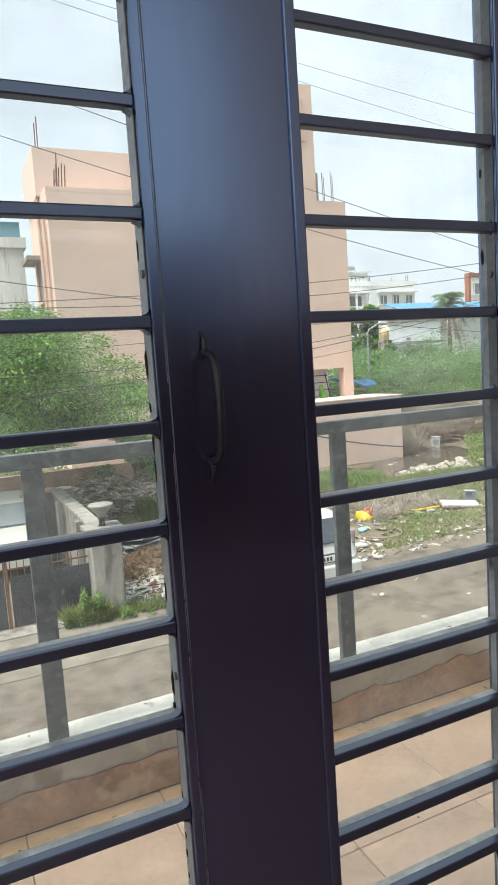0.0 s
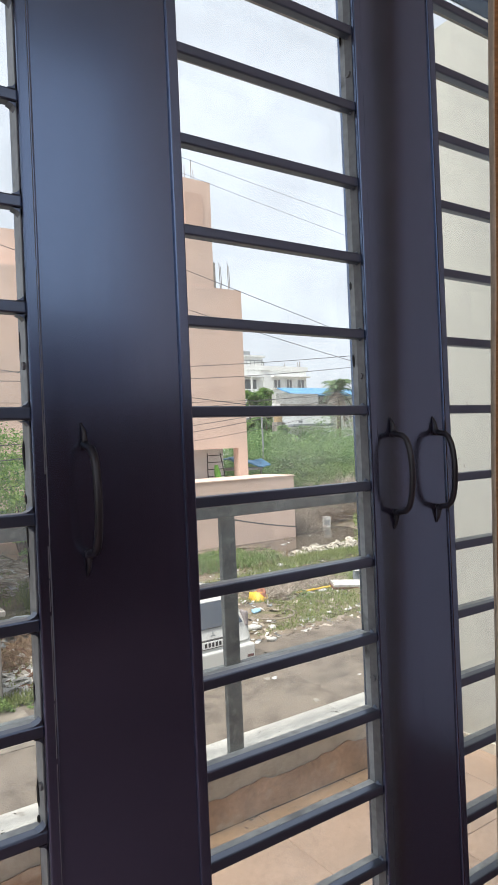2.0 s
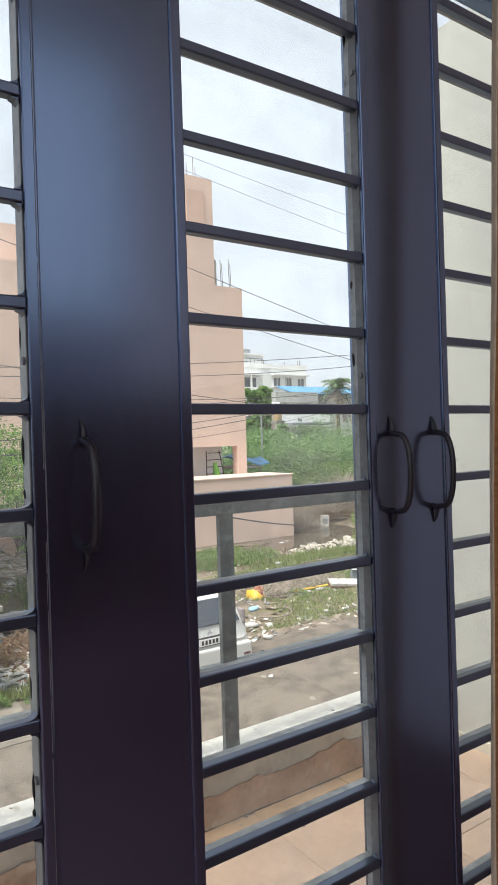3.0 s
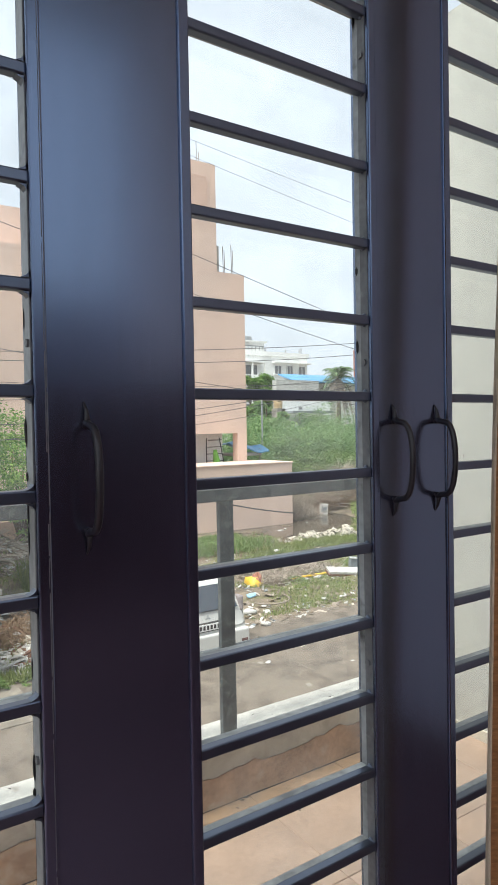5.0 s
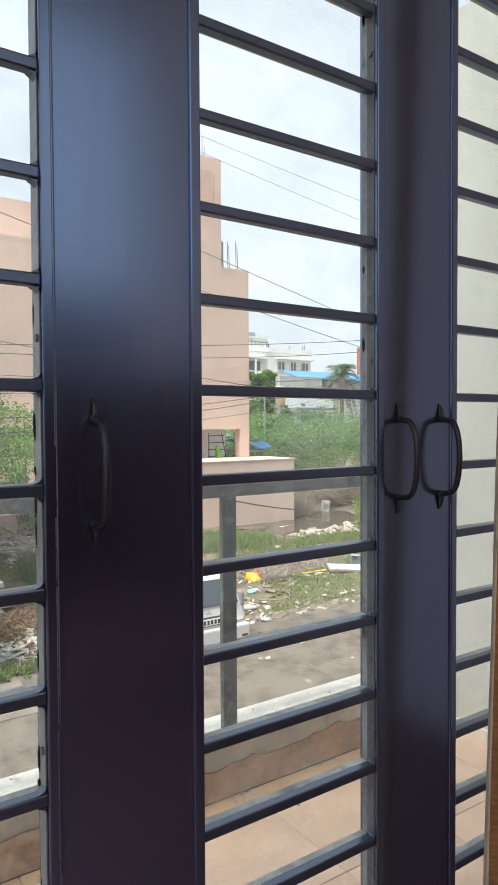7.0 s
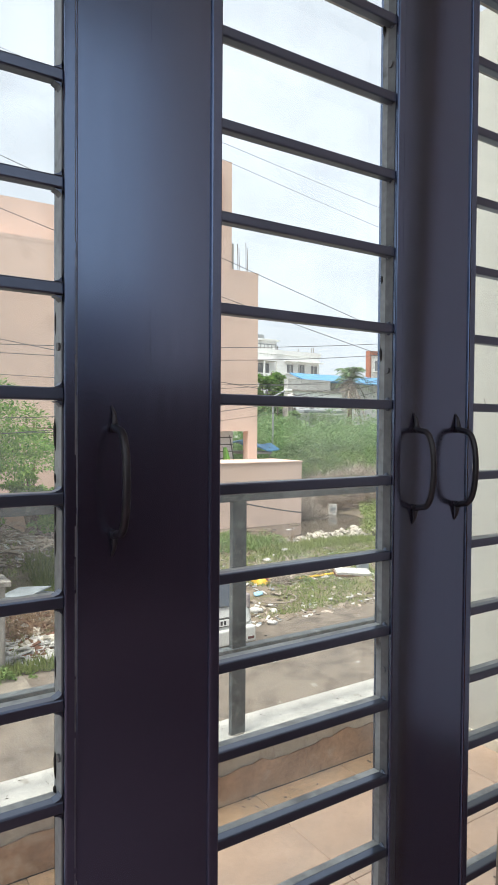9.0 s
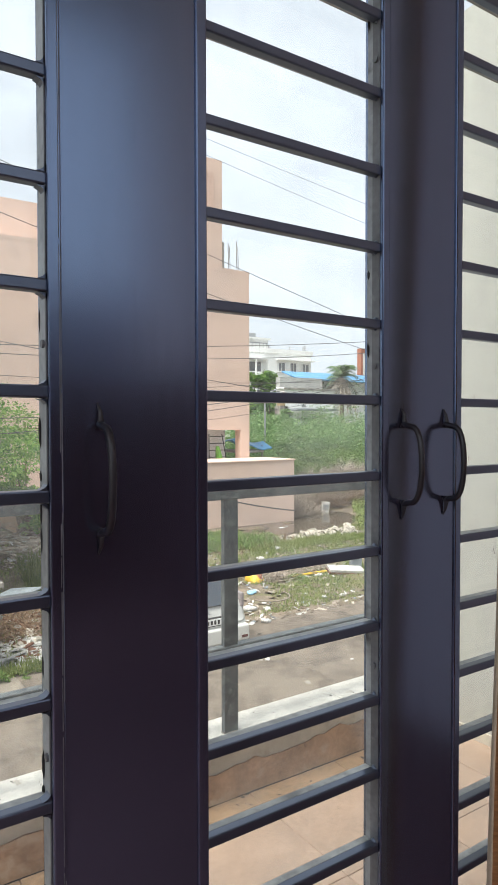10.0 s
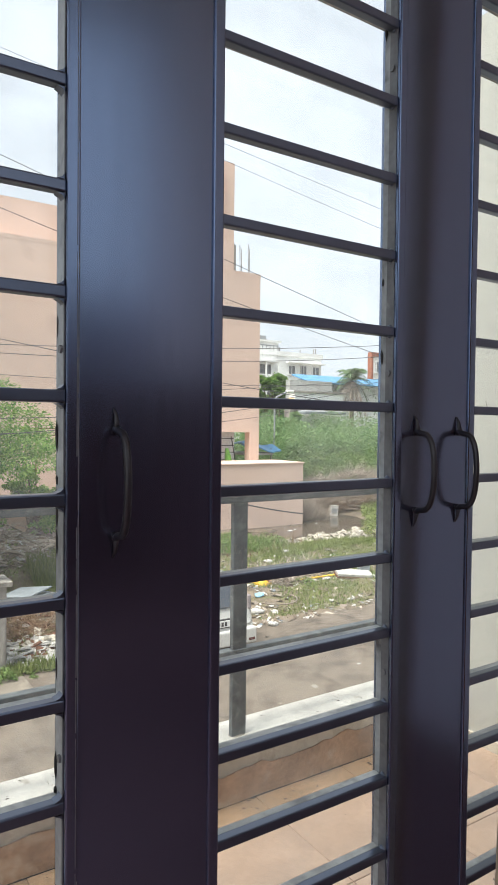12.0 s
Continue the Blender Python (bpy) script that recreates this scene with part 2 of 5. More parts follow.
M_PAPER = mat("white_plastic_litter", (0.50, 0.49, 0.46), 0.7, 0, 0.3, 9, 50)
M_YELLOW = mat("yellow_plastic", (0.75, 0.48, 0.04), 0.5, 0, 0.15, 6)
M_GREEN = mat("bright_green_cloth", (0.16, 0.42, 0.06), 0.8, 0, 0.2, 6)
M_LEAF = leaf_mat("bright_green_leaves", (0.045, 0.145, 0.035), (0.32, 0.48, 0.13), 0.4)
# distant foliage: air haze is mixed into these paler, bluer greens
M_LEAF2 = leaf_mat("hazed_green_leaves", (0.07, 0.165, 0.065), (0.34, 0.47, 0.21), 0.4)
M_PALM = leaf_mat("grey_green_fronds", (0.07, 0.13, 0.06), (0.20, 0.28, 0.14), 0.3)
M_WEED = leaf_mat("dull_green_weeds", (0.07, 0.14, 0.03), (0.24, 0.34, 0.11), 0.35)
M_GRASS = leaf_mat("grass_blades", (0.09, 0.14, 0.035), (0.30, 0.35, 0.12), 0.35)
M_DRY = leaf_mat("dry_twigs", (0.15, 0.122, 0.095), (0.50, 0.43, 0.355), 0.1)
M_STRAW = leaf_mat("brown_straw", (0.12, 0.075, 0.045), (0.34, 0.235, 0.155), 0.1)
M_CURTAIN = mat("orange_brown_slub_curtain", (0.42, 0.20, 0.075), 0.9, 0, 0.25, 30, 160, 0.5, stretch=(1, 1, 6), depth=0.002)
M_CURTRED = mat("deep_red_curtain", (0.30, 0.045, 0.02), 0.9, 0, 0.25, 30, 160, 0.5, stretch=(1, 1, 6), depth=0.002)
M_CURTEDGE = mat("pale_curtain_lining", (0.60, 0.48, 0.34), 0.9, 0, 0.15, 20, 160, 0.3)


# ---- mesh helpers ----
def add_box(bm, lo, hi, m=None):
    vs = [bm.verts.new(Vector((x, y, z)) if m is None else m @ Vector((x, y, z))) for x in (lo[0], hi[0]) for y in (lo[1], hi[1]) for z in (lo[2], hi[2])]
    for f in ((0, 1, 3, 2), (4, 6, 7, 5), (0, 4, 5, 1), (2, 3, 7, 6), (0, 2, 6, 4), (1, 5, 7, 3)):
        bm.faces.new([vs[i] for i in f])
    return vs


def box_bm(lo, hi, bevel=0.0, seg=2):
    bm = bmesh.new()
    add_box(bm, lo, hi)
    if bevel:
        bmesh.ops.bevel(bm, geom=bm.edges[:], offset=bevel, segments=seg, affect="EDGES", profile=0.5)
    return bm


def tube(bm, pts, r, sides=8, closed_ends=True):
    """A round bar through the points; r is one radius or one for each point."""
    pts = [Vector(p) for p in pts]
    rr = r if isinstance(r, (list, tuple)) else [r] * len(pts)
    rings = []
    for i, p in enumerate(pts):
        d = (pts[min(i + 1, len(pts) - 1)] - pts[max(i - 1, 0)]).normalized()
        a = d.orthogonal().normalized() if i == 0 else (rings_a - d * rings_a.dot(d)).normalized()
        rings_a = a
        b = d.cross(a)
        rings.append([bm.verts.new(p + (a * math.cos(2 * math.pi * s / sides) + b * math.sin(2 * math.pi * s / sides)) * rr[i]) for s in range(sides)])
    for u, v in zip(rings, rings[1:]):
        for s in range(sides):
            bm.faces.new((u[s], u[(s + 1) % sides], v[(s + 1) % sides], v[s]))
    if closed_ends:
        bm.faces.new(rings[0][::-1])
        bm.faces.new(rings[-1])
    return bm


def mesh_of(name, bm, material, smooth=False):
    bmesh.ops.recalc_face_normals(bm, faces=bm.faces[:])
    me = bpy.data.meshes.new(name)
    if smooth:
        for f in bm.faces:
            f.smooth = True
    bm.to_mesh(me)
    bm.free()
    me.materials.append(material)
    return me


def part(name, bm, material, parent=None, label="", smooth=False):
    ob = new(name, mesh_of(name, bm, material, smooth))
    if parent is not None:
        ob.parent = parent
    return tagged(ob, label)


def thing(name, label, category, group="", kind="", at=None):
    ob = new(name)
    ob.empty_display_size = 0.1
    if at is not None:
        ob.matrix_basis = at
    return tagged(ob, label, category, group, kind)


def setting(name, bm, material, label, category):
    return tagged(part(name, bm, material), label, category, kind="structure")

# ---- the room and the house ----
LEVEL = -3.0                      # the street below the floor
OPEN_L, OPEN_R, OPEN_T = -0.31, 2.06, 2.32   # the balcony door's opening
WALL_IN, WALL_OUT = -0.02, 0.19
# the room's height RZ1 is raised to hold the added clerestory
RX0, RX1, RY0, RZ1 = -2.3, 2.32, -4.2, 4.7

setting("floor", box_bm((RX0, RY0, -0.15), (RX1, WALL_OUT, 0.0)), M_ROOMFLOOR, "dark maroon polished room floor", "floor")
setting("ceiling", box_bm((RX0, RY0, RZ1), (RX1, WALL_OUT, RZ1 + 0.15)), M_CEIL, "white painted room ceiling", "ceiling")
bm = bmesh.new()
add_box(bm, (RX0, WALL_IN, 0), (OPEN_L, WALL_OUT, RZ1))
add_box(bm, (OPEN_R, WALL_IN, 0), (RX1, WALL_OUT, RZ1))
add_box(bm, (OPEN_L, WALL_IN, OPEN_T), (OPEN_R, WALL_OUT, RZ1))
setting("wall_north", bm, M_ROOM, "pale painted wall round the balcony doors", "wall")
# unseen wide opening, added to light the east wall
bm = bmesh.new()
add_box(bm, (RX0 - 0.15, RY0, 0), (RX0, WALL_OUT, 0.7))
add_box(bm, (RX0 - 0.15, RY0, 4.4), (RX0, WALL_OUT, RZ1))
add_box(bm, (RX0 - 0.15, RY0, 0.7), (RX0, RY0 + 0.25, 4.4))
add_box(bm, (RX0 - 0.15, -0.35, 0.7), (RX0, WALL_OUT, 4.4))
setting("wall_west", bm, M_ROOM, "pale blue room wall with an unseen opening added for light", "wall")
# unseen wall, placed close and pale to brighten the right stile's reflection
setting("wall_east", box_bm((RX1, RY0, 0), (RX1 + 0.15, WALL_OUT, RZ1)), M_ROOM2, "unseen pale mauve wall set to brighten the right door reflections", "wall")
SILL, HEAD, SX0, SX1 = 2.35, 4.5, -2.2, 2.25       # an added, unseen clerestory opening that lights the room and the door reflections from behind
bm = bmesh.new()
add_box(bm, (RX0 - 0.15, RY0 - 0.15, 0), (RX1 + 0.15, RY0, SILL))
add_box(bm, (RX0 - 0.15, RY0 - 0.15, HEAD), (RX1 + 0.15, RY0, RZ1))
add_box(bm, (RX0 - 0.15, RY0 - 0.15, SILL), (SX0, RY0, HEAD))
add_box(bm, (SX1, RY0 - 0.15, SILL), (RX1 + 0.15, RY0, HEAD))
setting("wall_south", bm, M_ROOM, "pale blue room wall with an unseen high opening added for light", "wall")
# unseen dark panels, added so the lower stiles reflect something dark
PANEL_TOP = 1.72
setting("wainscot_south", box_bm((RX0, RY0, 0), (RX1, RY0 + 0.02, PANEL_TOP)), M_ROOMDARK, "unseen dark panel added to darken the door reflections", "wall")
setting("wainscot_east", box_bm((RX1 - 0.02, RY0 + 0.02, 0), (RX1, -2.35, PANEL_TOP)), M_ROOMDARK, "unseen dark panel added to darken the door reflections", "wall")

# ---- the balcony ----
BX0, BX1 = -2.2, 2.34             # inner faces of its end walls
PAR_IN, PAR_OUT, LEDGE_Z = 1.205, 1.335, 0.262
setting("balcony_slab", box_bm((BX0 - 0.2, WALL_OUT, -0.16), (BX1 + 0.2, PAR_OUT, -0.012)), M_GROUT, "balcony floor slab", "floor")
par = setting("balcony_parapet", box_bm((BX0, PAR_IN, -0.16), (BX1, PAR_OUT - 0.01, LEDGE_Z - 0.03)), M_CREAM, "low cream plastered balcony parapet", "parapet")
for i in range(5):
    x = 1.77 + (i - 4) * 0.98
    x1 = min(BX1, x + 0.98)
    if i == 4:
        x1 = BX1
    part("coping_stone", box_bm((max(BX0, x) + 0.001, PAR_IN - 0.028, LEDGE_Z - 0.03), (x1 - 0.001, PAR_OUT, LEDGE_Z), 0.004), M_LEDGE, par, "white stone coping with dirt marks")


def wavy_strip(a, b, z0, ztop, thick, n=60, seed=3, wave=1.0):
    """A thin upright coat from a to b (plan points) with an uneven upper edge."""
    rnd = random.Random(seed)
    bm = bmesh.new()
    a, b = Vector((*a, 0)), Vector((*b, 0))
    d = (b - a).normalized()
    out = Vector((d.y, -d.x, 0)) * thick
    rows = []
    for i in range(n + 1):
        p = a.lerp(b, i / n)
        h = ztop + wave * (0.030 * noise.noise(Vector((i * 0.13, seed, 0))) + 0.014 * noise.noise(Vector((i * 0.6, seed, 4))) + 0.003 * rnd.uniform(-1, 1))
        rows.append([bm.verts.new(q) for q in (p + Vector((0, 0, z0)), p + out + Vector((0, 0, z0)), p + out + Vector((0, 0, h)), p + Vector((0, 0, h)))])
    for u, v in zip(rows, rows[1:]):
        for s in range(4):
            bm.faces.new((u[s], u[(s + 1) % 4], v[(s + 1) % 4], v[s]))
    bm.faces.new(rows[0])
    bm.faces.new(rows[-1][::-1])
    return bm


part("skirting", wavy_strip((BX0, PAR_IN), (BX1, PAR_IN), 0.02, 0.142, 0.006, 110), M_DADO, par, "worn red-brown skirting with an uneven edge")
part("open_joint", wavy_strip((BX0, PAR_IN - 0.0065), (BX1, PAR_IN - 0.0065), 0.02, 0.0275, 0.0015, 240, 15, 0.09), M_SPECK, par, "dark open joint at the foot")
endw = setting("balcony_wall_east", box_bm((BX1, WALL_OUT, -0.16), (BX1 + 0.2, PAR_OUT, 3.1)), M_WHITEWALL, "off-white plastered balcony end wall", "wall")
part("skirting", wavy_strip((BX1, PAR_IN - 0.007), (BX1, WALL_OUT), 0.02, 0.075, 0.010, 30, 8), M_CREAM, endw, "crumbling cream plaster at the foot")
setting("balcony_wall_west", box_bm((BX0 - 0.2, WALL_OUT, -0.16), (BX0, PAR_OUT, 3.1)), M_WHITEWALL, "off-white plastered balcony end wall", "wall")
setting("house_wall", box_bm((RX0 - 0.15, -0.1, LEVEL), (RX1 + 0.15, 1.2, -0.17)), M_CREAM, "plastered lower storey of the house", "wall")

# railing on the parapet
rail = thing("balcony_railing", "grey painted steel railing standing on the parapet", "railing", at=pose(0, 0, LEDGE_Z))
RY = 1.213
part("top_rail", box_bm((BX0, RY - 0.012, 0.832), (BX1, RY + 0.028, 0.877), 0.003), M_RAIL, rail)
part("middle_rail", box_bm((BX0, RY - 0.010, 0.274), (BX1, RY + 0.026, 0.311), 0.003), M_RAIL, rail)
for i in range(5):
    x = 0.2255 - 2 * 1.026 + i * 1.026
    post = part("post", box_bm((x - 0.0295, RY - 0.006, 0.0), (x + 0.0295, RY + 0.016, 0.832), 0.003), M_RAIL, rail)
    bm = bmesh.new()
    bmesh.ops.create_uvsphere(bm, u_segments=10, v_segments=5, radius=1.0, matrix=Matrix.Translation((x, RY + 0.008, 0.0)) @ Matrix.Diagonal((0.036, 0.024, 0.004, 1)))
    part("mortar_foot", bm, M_CONC, post, smooth=True)

# ---- the folding balcony doors ----
BAR_P, BAR_Z = 0.12, 1.395        # pitch of the bars and the height of one of them
LEAF_Z0, LEAF_Z1 = 0.03, 2.26
DEEP = 0.030                      # from the face to the glass
HANDLE_Z = 1.293


def handle_bm(x, z):
    """A bow handle with two flat feet, standing off the face."""
    bm = bmesh.new()
    pts = [(x, -0.004, z - 0.066)]
    for i in range(13):
        a = math.pi * i / 12
        pts.append((x, -0.012 - 0.030 * math.sin(a) ** 0.6, z - 0.062 * math.cos(a)))
    pts.append((x, -0.004, z + 0.066))
    tube(bm, pts, 0.0048, 10)
    for s in (-1, 1):
        tube(bm, [(x, -0.001, z + s * 0.060), (x, -0.006, z + s * 0.068), (x, -0.004, z + s * 0.080), (x - 0.002, -0.001, z + s * 0.090)], [0.0045, 0.004, 0.0026, 0.001], 8)
    return bm


def leaf(x0, x1, o0, o1, handles):
    """One leaf between x0 and x1 with its glazed opening from o0 to o1."""
    ob = thing("door_leaf", "dark blue-black enamelled steel door leaf with barred glass", "door", "folding balcony doors", at=pose(0, 0, LEAF_Z0))
    z0, z1 = 0.0, LEAF_Z1 - LEAF_Z0
    g = 0.00005
    for a, b, inner in ((x0 + g, o0, o0), (o1, x1 - g, o1)):
        st = part("stile", box_bm((a, 0.0, z0), (b, 0.036, z1)), M_STEEL, ob)
        s = 1 if inner == o0 else -1
        lo, hi = sorted((inner, inner - s * 0.016))
        part("raised_lip", box_bm((lo, -0.0035, z0 + 0.002), (hi, 0.003, z1 - 0.002), 0.0022), M_STEEL, st)
        lo, hi = sorted((inner - s * 0.002, inner + s * 0.0012))
        cutp = 0.006 if inner == 0.2455 else 0.019
        part("reveal", box_bm((lo, 0.003, z0 + 0.1), (hi, cutp, z1 - 0.1)), M_WORN_GLINT, st, "scuffed dark inner edge")
        part("glazing_bead", box_bm((lo, cutp, z0 + 0.1), (hi, DEEP, z1 - 0.1)), M_BEAD, st, "weathered grey bead")
        rnd = random.Random(int(1000 * inner))
        bm = bmesh.new()
        zz = 0.12
        share = 0.62 if inner == 0.2455 else 0.07
        while zz < z1 - 0.15:
            ln = rnd.uniform(0.004, 0.026)
            if rnd.random() < share:
                w = rnd.uniform(0.0008, 0.0026)
                m = Matrix.Translation((inner + s * (0.001 + 0.4 * w), DEEP - 0.003, zz + ln)) @ pose(0, 0, 0, 0, rnd.uniform(-5, 5), 0) @ Matrix.Diagonal((w, 0.003, ln, 1))
                bmesh.ops.create_icosphere(bm, subdivisions=1, radius=1.0, matrix=m)
            zz += 2 * ln + rnd.uniform(0.0, 0.03)
        if len(bm.verts):
            tagged(part("sealant", bm, M_SEAL, st, "broken black sealant"), kind="stuff")
        else:
            bm.free()
        if inner == 0.2455:
            bm = bmesh.new()
            # thin pale strips draw the highlight along the lip's edge
            for xs, share in ((0.2572, 0.92), (0.2590, 0.5)):
                zz = 0.2
                while zz < z1 - 0.2:
                    ln = rnd.uniform(0.03, 0.14)
                    if rnd.random() < share:
                        add_box(bm, (xs, -0.0037, zz), (xs + rnd.uniform(0.0006, 0.0013), 0.001, zz + ln))
                    zz += ln + rnd.uniform(0.0, 0.01)
            tagged(part("scuff", bm, M_WORN_GLINT, st, "pale lines painted as the lip's highlight"), kind="stuff")
    part("rail", box_bm((o0, 0.0, z0), (o1, 0.036, z0 + 0.1), 0.003), M_STEEL, ob)
    part("rail", box_bm((o0, 0.0, z1 - 0.1), (o1, 0.036, z1), 0.003), M_STEEL, ob)
    pane = part("pane", box_bm((o0 - 0.004, DEEP + 0.001, z0 + 0.1), (o1 + 0.004, DEEP + 0.005, z1 - 0.1)), M_GLASS, ob, "dusty clear glass")
    pane.visible_shadow = False
    k = -7
    while True:
        z = BAR_Z + k * BAR_P - LEAF_Z0
        k += 1
        if z < 0.14:
            continue
        if z > z1 - 0.14:
            break
        bar = part("bar", box_bm((o0 - 0.001, 0.002, z - 0.0070), (o1 + 0.001, 0.018, z + 0.0078), 0.0022), M_BAR, ob)
        # pale strip that paints the sky's reflection along the bar's top
        part("putty", box_bm((o0 + 0.002, 0.0182, z + 0.001), (o1 - 0.002, 0.0305, z + 0.0068)), M_BARSHEEN, bar, "pale grey strip painted as sky sheen on the bar top")
        for xe, s, big in ((o0, 1, 1.0), (o1, -1, 1.2)):
            bm = bmesh.new()
            bmesh.ops.create_icosphere(bm, subdivisions=2, radius=1.0, matrix=Matrix.Translation((xe + s * 0.0015, 0.011, z + 0.0035 * (big - 1) * 2)) @ Matrix.Diagonal((0.0035 * big, 0.007, 0.0115, 1)))
            part("weld", bm, M_BAR, bar, smooth=True)
        if o1 == 0.2455:
            for dz in (-1, 1):
                bm = bmesh.new()
                q = [(o1 + 0.001, z + dz * 0.008), (o1 - 0.010, z + dz * 0.008), (o1 - 0.004, z + dz * 0.0105), (o1 - 0.0015, z + dz * 0.0135), (o1 + 0.001, z + dz * 0.019)]
                lo_v, hi_v = [bm.verts.new((u, 0.003, v)) for u, v in q], [bm.verts.new((u, 0.017, v)) for u, v in q]
                bm.faces.new(lo_v)
                bm.faces.new(hi_v[::-1])
                for c in range(5):
                    bm.faces.new((lo_v[c], hi_v[c], hi_v[(c + 1) % 5], lo_v[(c + 1) % 5]))
                part("fillet", bm, M_BAR, bar)
        if k % 4 == 1:
            bm = bmesh.new()
            tube(bm, [(o1 + 0.002, 0.012, z + 0.055), (o1 - 0.004, 0.012, z + 0.055)], 0.005, 10)
            part("screw", bm, M_WORN_GLINT, ob)
    for x in handles:
        part("handle", handle_bm(x, HANDLE_Z - LEAF_Z0), M_HANDLE, ob, "bow handle in dark enamel", smooth=True)
    return ob


leaf(-0.276, 0.353, -0.075, 0.2455, (0.305,))
leaf(0.353, 0.868, 0.4525, 0.770, (0.818,))
leaf(0.868, 1.386, 0.9625, 1.281, (0.920,))
leaf(1.386, 2.03, 1.480, 1.80, ())
frame_ob = thing("door_frame", "dark steel frame round the folding balcony doors", "door frame", kind="structure")
part("jamb", box_bm((OPEN_L + 0.002, 0.0, 0.0), (-0.278, 0.07, OPEN_T - 0.002)), M_STEEL, frame_ob)
part("jamb", box_bm((2.032, 0.0, 0.0), (OPEN_R - 0.002, 0.07, OPEN_T - 0.002)), M_STEEL, frame_ob)
part("head", box_bm((-0.278, 0.0, LEAF_Z1 + 0.002), (2.032, 0.07, OPEN_T - 0.002)), M_STEEL, frame_ob)
part("threshold", box_bm((-0.278, 0.0, 0.0), (2.032, 0.07, LEAF_Z0 - 0.001)), M_STEEL, frame_ob)


# ---- the curtain, drawn aside in the room ----
def curtain_bm(x_at, y0, z0, z1, thick, u0, u1, n=70, rows=26):
    bm = bmesh.new()
    grid = []
    for j in range(rows + 1):
        z = z0 + (z1 - z0) * j / rows
        line = []
        for i in range(n + 1):
            u = u0 + (u1 - u0) * i / n
            fall = (1 - j / rows)
            x = x_at(z) + u + 0.006 * noise.noise(Vector((u * 9, z * 1.5, 1)))
            y = y0 + 0.035 * math.sin(u * 46 + 0.5 * math.sin(z * 1.3)) * (0.75 + 0.25 * fall) + 0.008 * noise.noise(Vector((u * 20, z * 2, 5)))
            line.append((x, y, z))
        grid.append(line)
    front = [[bm.verts.new(p) for p in line] for line in grid]
    back = [[bm.verts.new((p[0], p[1] + thick, p[2])) for p in line] for line in grid]
    for j in range(rows):
        for i in range(n):
            bm.faces.new((front[j][i], front[j][i + 1], front[j + 1][i + 1], front[j + 1][i]))
            bm.faces.new((back[j][i], back[j + 1][i], back[j + 1][i + 1], back[j][i + 1]))
        for i in (0, n):
            bm.faces.new((front[j][i], front[j + 1][i], back[j + 1][i], back[j][i]))
    return bm


def curtain_edge(z):
    return 0.910 + 0.045 * (z + 0.02 - 1.2)


CURT_Y = -0.14
curt = thing("curtain", "orange-brown slub curtain with pale edge and red border, drawn aside", "curtain", at=pose(0, 0, 0.02))
part("lining", curtain_bm(curtain_edge, CURT_Y, 0.0, 2.5, 0.003, 0.0, 0.016, 6), M_CURTEDGE, curt, "pale folded lining edge", smooth=True)
part("cloth", curtain_bm(curtain_edge, CURT_Y, 0.0, 2.5, 0.003, 0.0162, 0.062, 20), M_CURTAIN, curt, smooth=True)
part("border", curtain_bm(curtain_edge, CURT_Y, 0.0, 2.5, 0.003, 0.0622, 0.10, 14), M_CURTRED, curt, "deep red border", smooth=True)
rod = thing("curtain_rod", "steel curtain rod on the wall above the doors", "curtain rod", at=pose(0, 0, 2.53))
bm = bmesh.new()
tube(bm, [(-0.6, CURT_Y, 0), (2.28, CURT_Y, 0)], 0.012, 10)
part("pole", bm, M_BEAD, rod, smooth=True)
for x in (-0.5, 2.2):
    part("bracket", box_bm((x - 0.01, CURT_Y, -0.02), (x + 0.01, WALL_IN, 0.0)), M_BEAD, rod)
# ---- the street and the waste ground ----
POND_Z = LEVEL - 0.02


def pond_share(x, y):
    """Below 1 inside the pond at the foot of the peach wall."""
    u, v = 0.8 * (x - 18.3) + 0.6 * (y - 22.3), -0.6 * (x - 18.3) + 0.8 * (y - 22.3)
    return (u / 3.9) ** 2 + (v / (3.0 if v > 0 else 2.1)) ** 2


def ground_height(x, y):
    """The road is flat; the waste ground beyond it is uneven, with spoil heaps and a pond."""
    far = min(1.0, max(0.0, (y - 11.3) / 2.0)) if x > 2.6 else 0.0
    h = 0.10 * noise.noise(Vector((x * 0.5, y * 0.5, 0))) + 0.05 * noise.noise(Vector((x * 1.7, y * 1.7, 3)))
    heap = 0.0
    for hx, hy, r, top in ((15.5, 17.6, 2.2, 0.25), (26.0, 27.5, 3.5, 0.7), (5.6, 17.8, 2.4, 1.05), (3.4, 18.2, 1.3, 0.9), (4.0, 13.0, 1.1, 0.35)):
        heap += top * math.exp(-((x - hx) ** 2 + (y - hy) ** 2) / (r * r))
    q = pond_share(x, y)
    if q < 6:
        near = math.exp(-(q / 2.5) ** 2)
        q += 0.5 * noise.noise(Vector((x * 0.7, y * 0.7, 6)))
        h = h * (1 - near) + 0.05 * near - 0.4 * min(1.0, max(0.0, (1.25 - q) / 0.6))
        heap *= 1 - near
    fade = 1.0 / (1.0 + (max(0.0, y - 40) / 20) ** 2)
    return LEVEL + far * (h + heap) * fade


def ground_bm():
    bm = bmesh.new()
    xs = [-2500, -300, -60] + [-20 + 0.5 * i for i in range(141)] + [60, 80, 120, 300, 2500]
    ys = [-300, -40, -5] + [1.5 + 0.4 * i for i in range(98)] + [45, 60, 100, 300, 2500]
    grid = [[bm.verts.new((x, y, ground_height(x, y))) for x in xs] for y in ys]
    for a, b in zip(grid, grid[1:]):
        for i in range(len(xs) - 1):
            bm.faces.new((a[i], a[i + 1], b[i + 1], b[i]))
    return bm


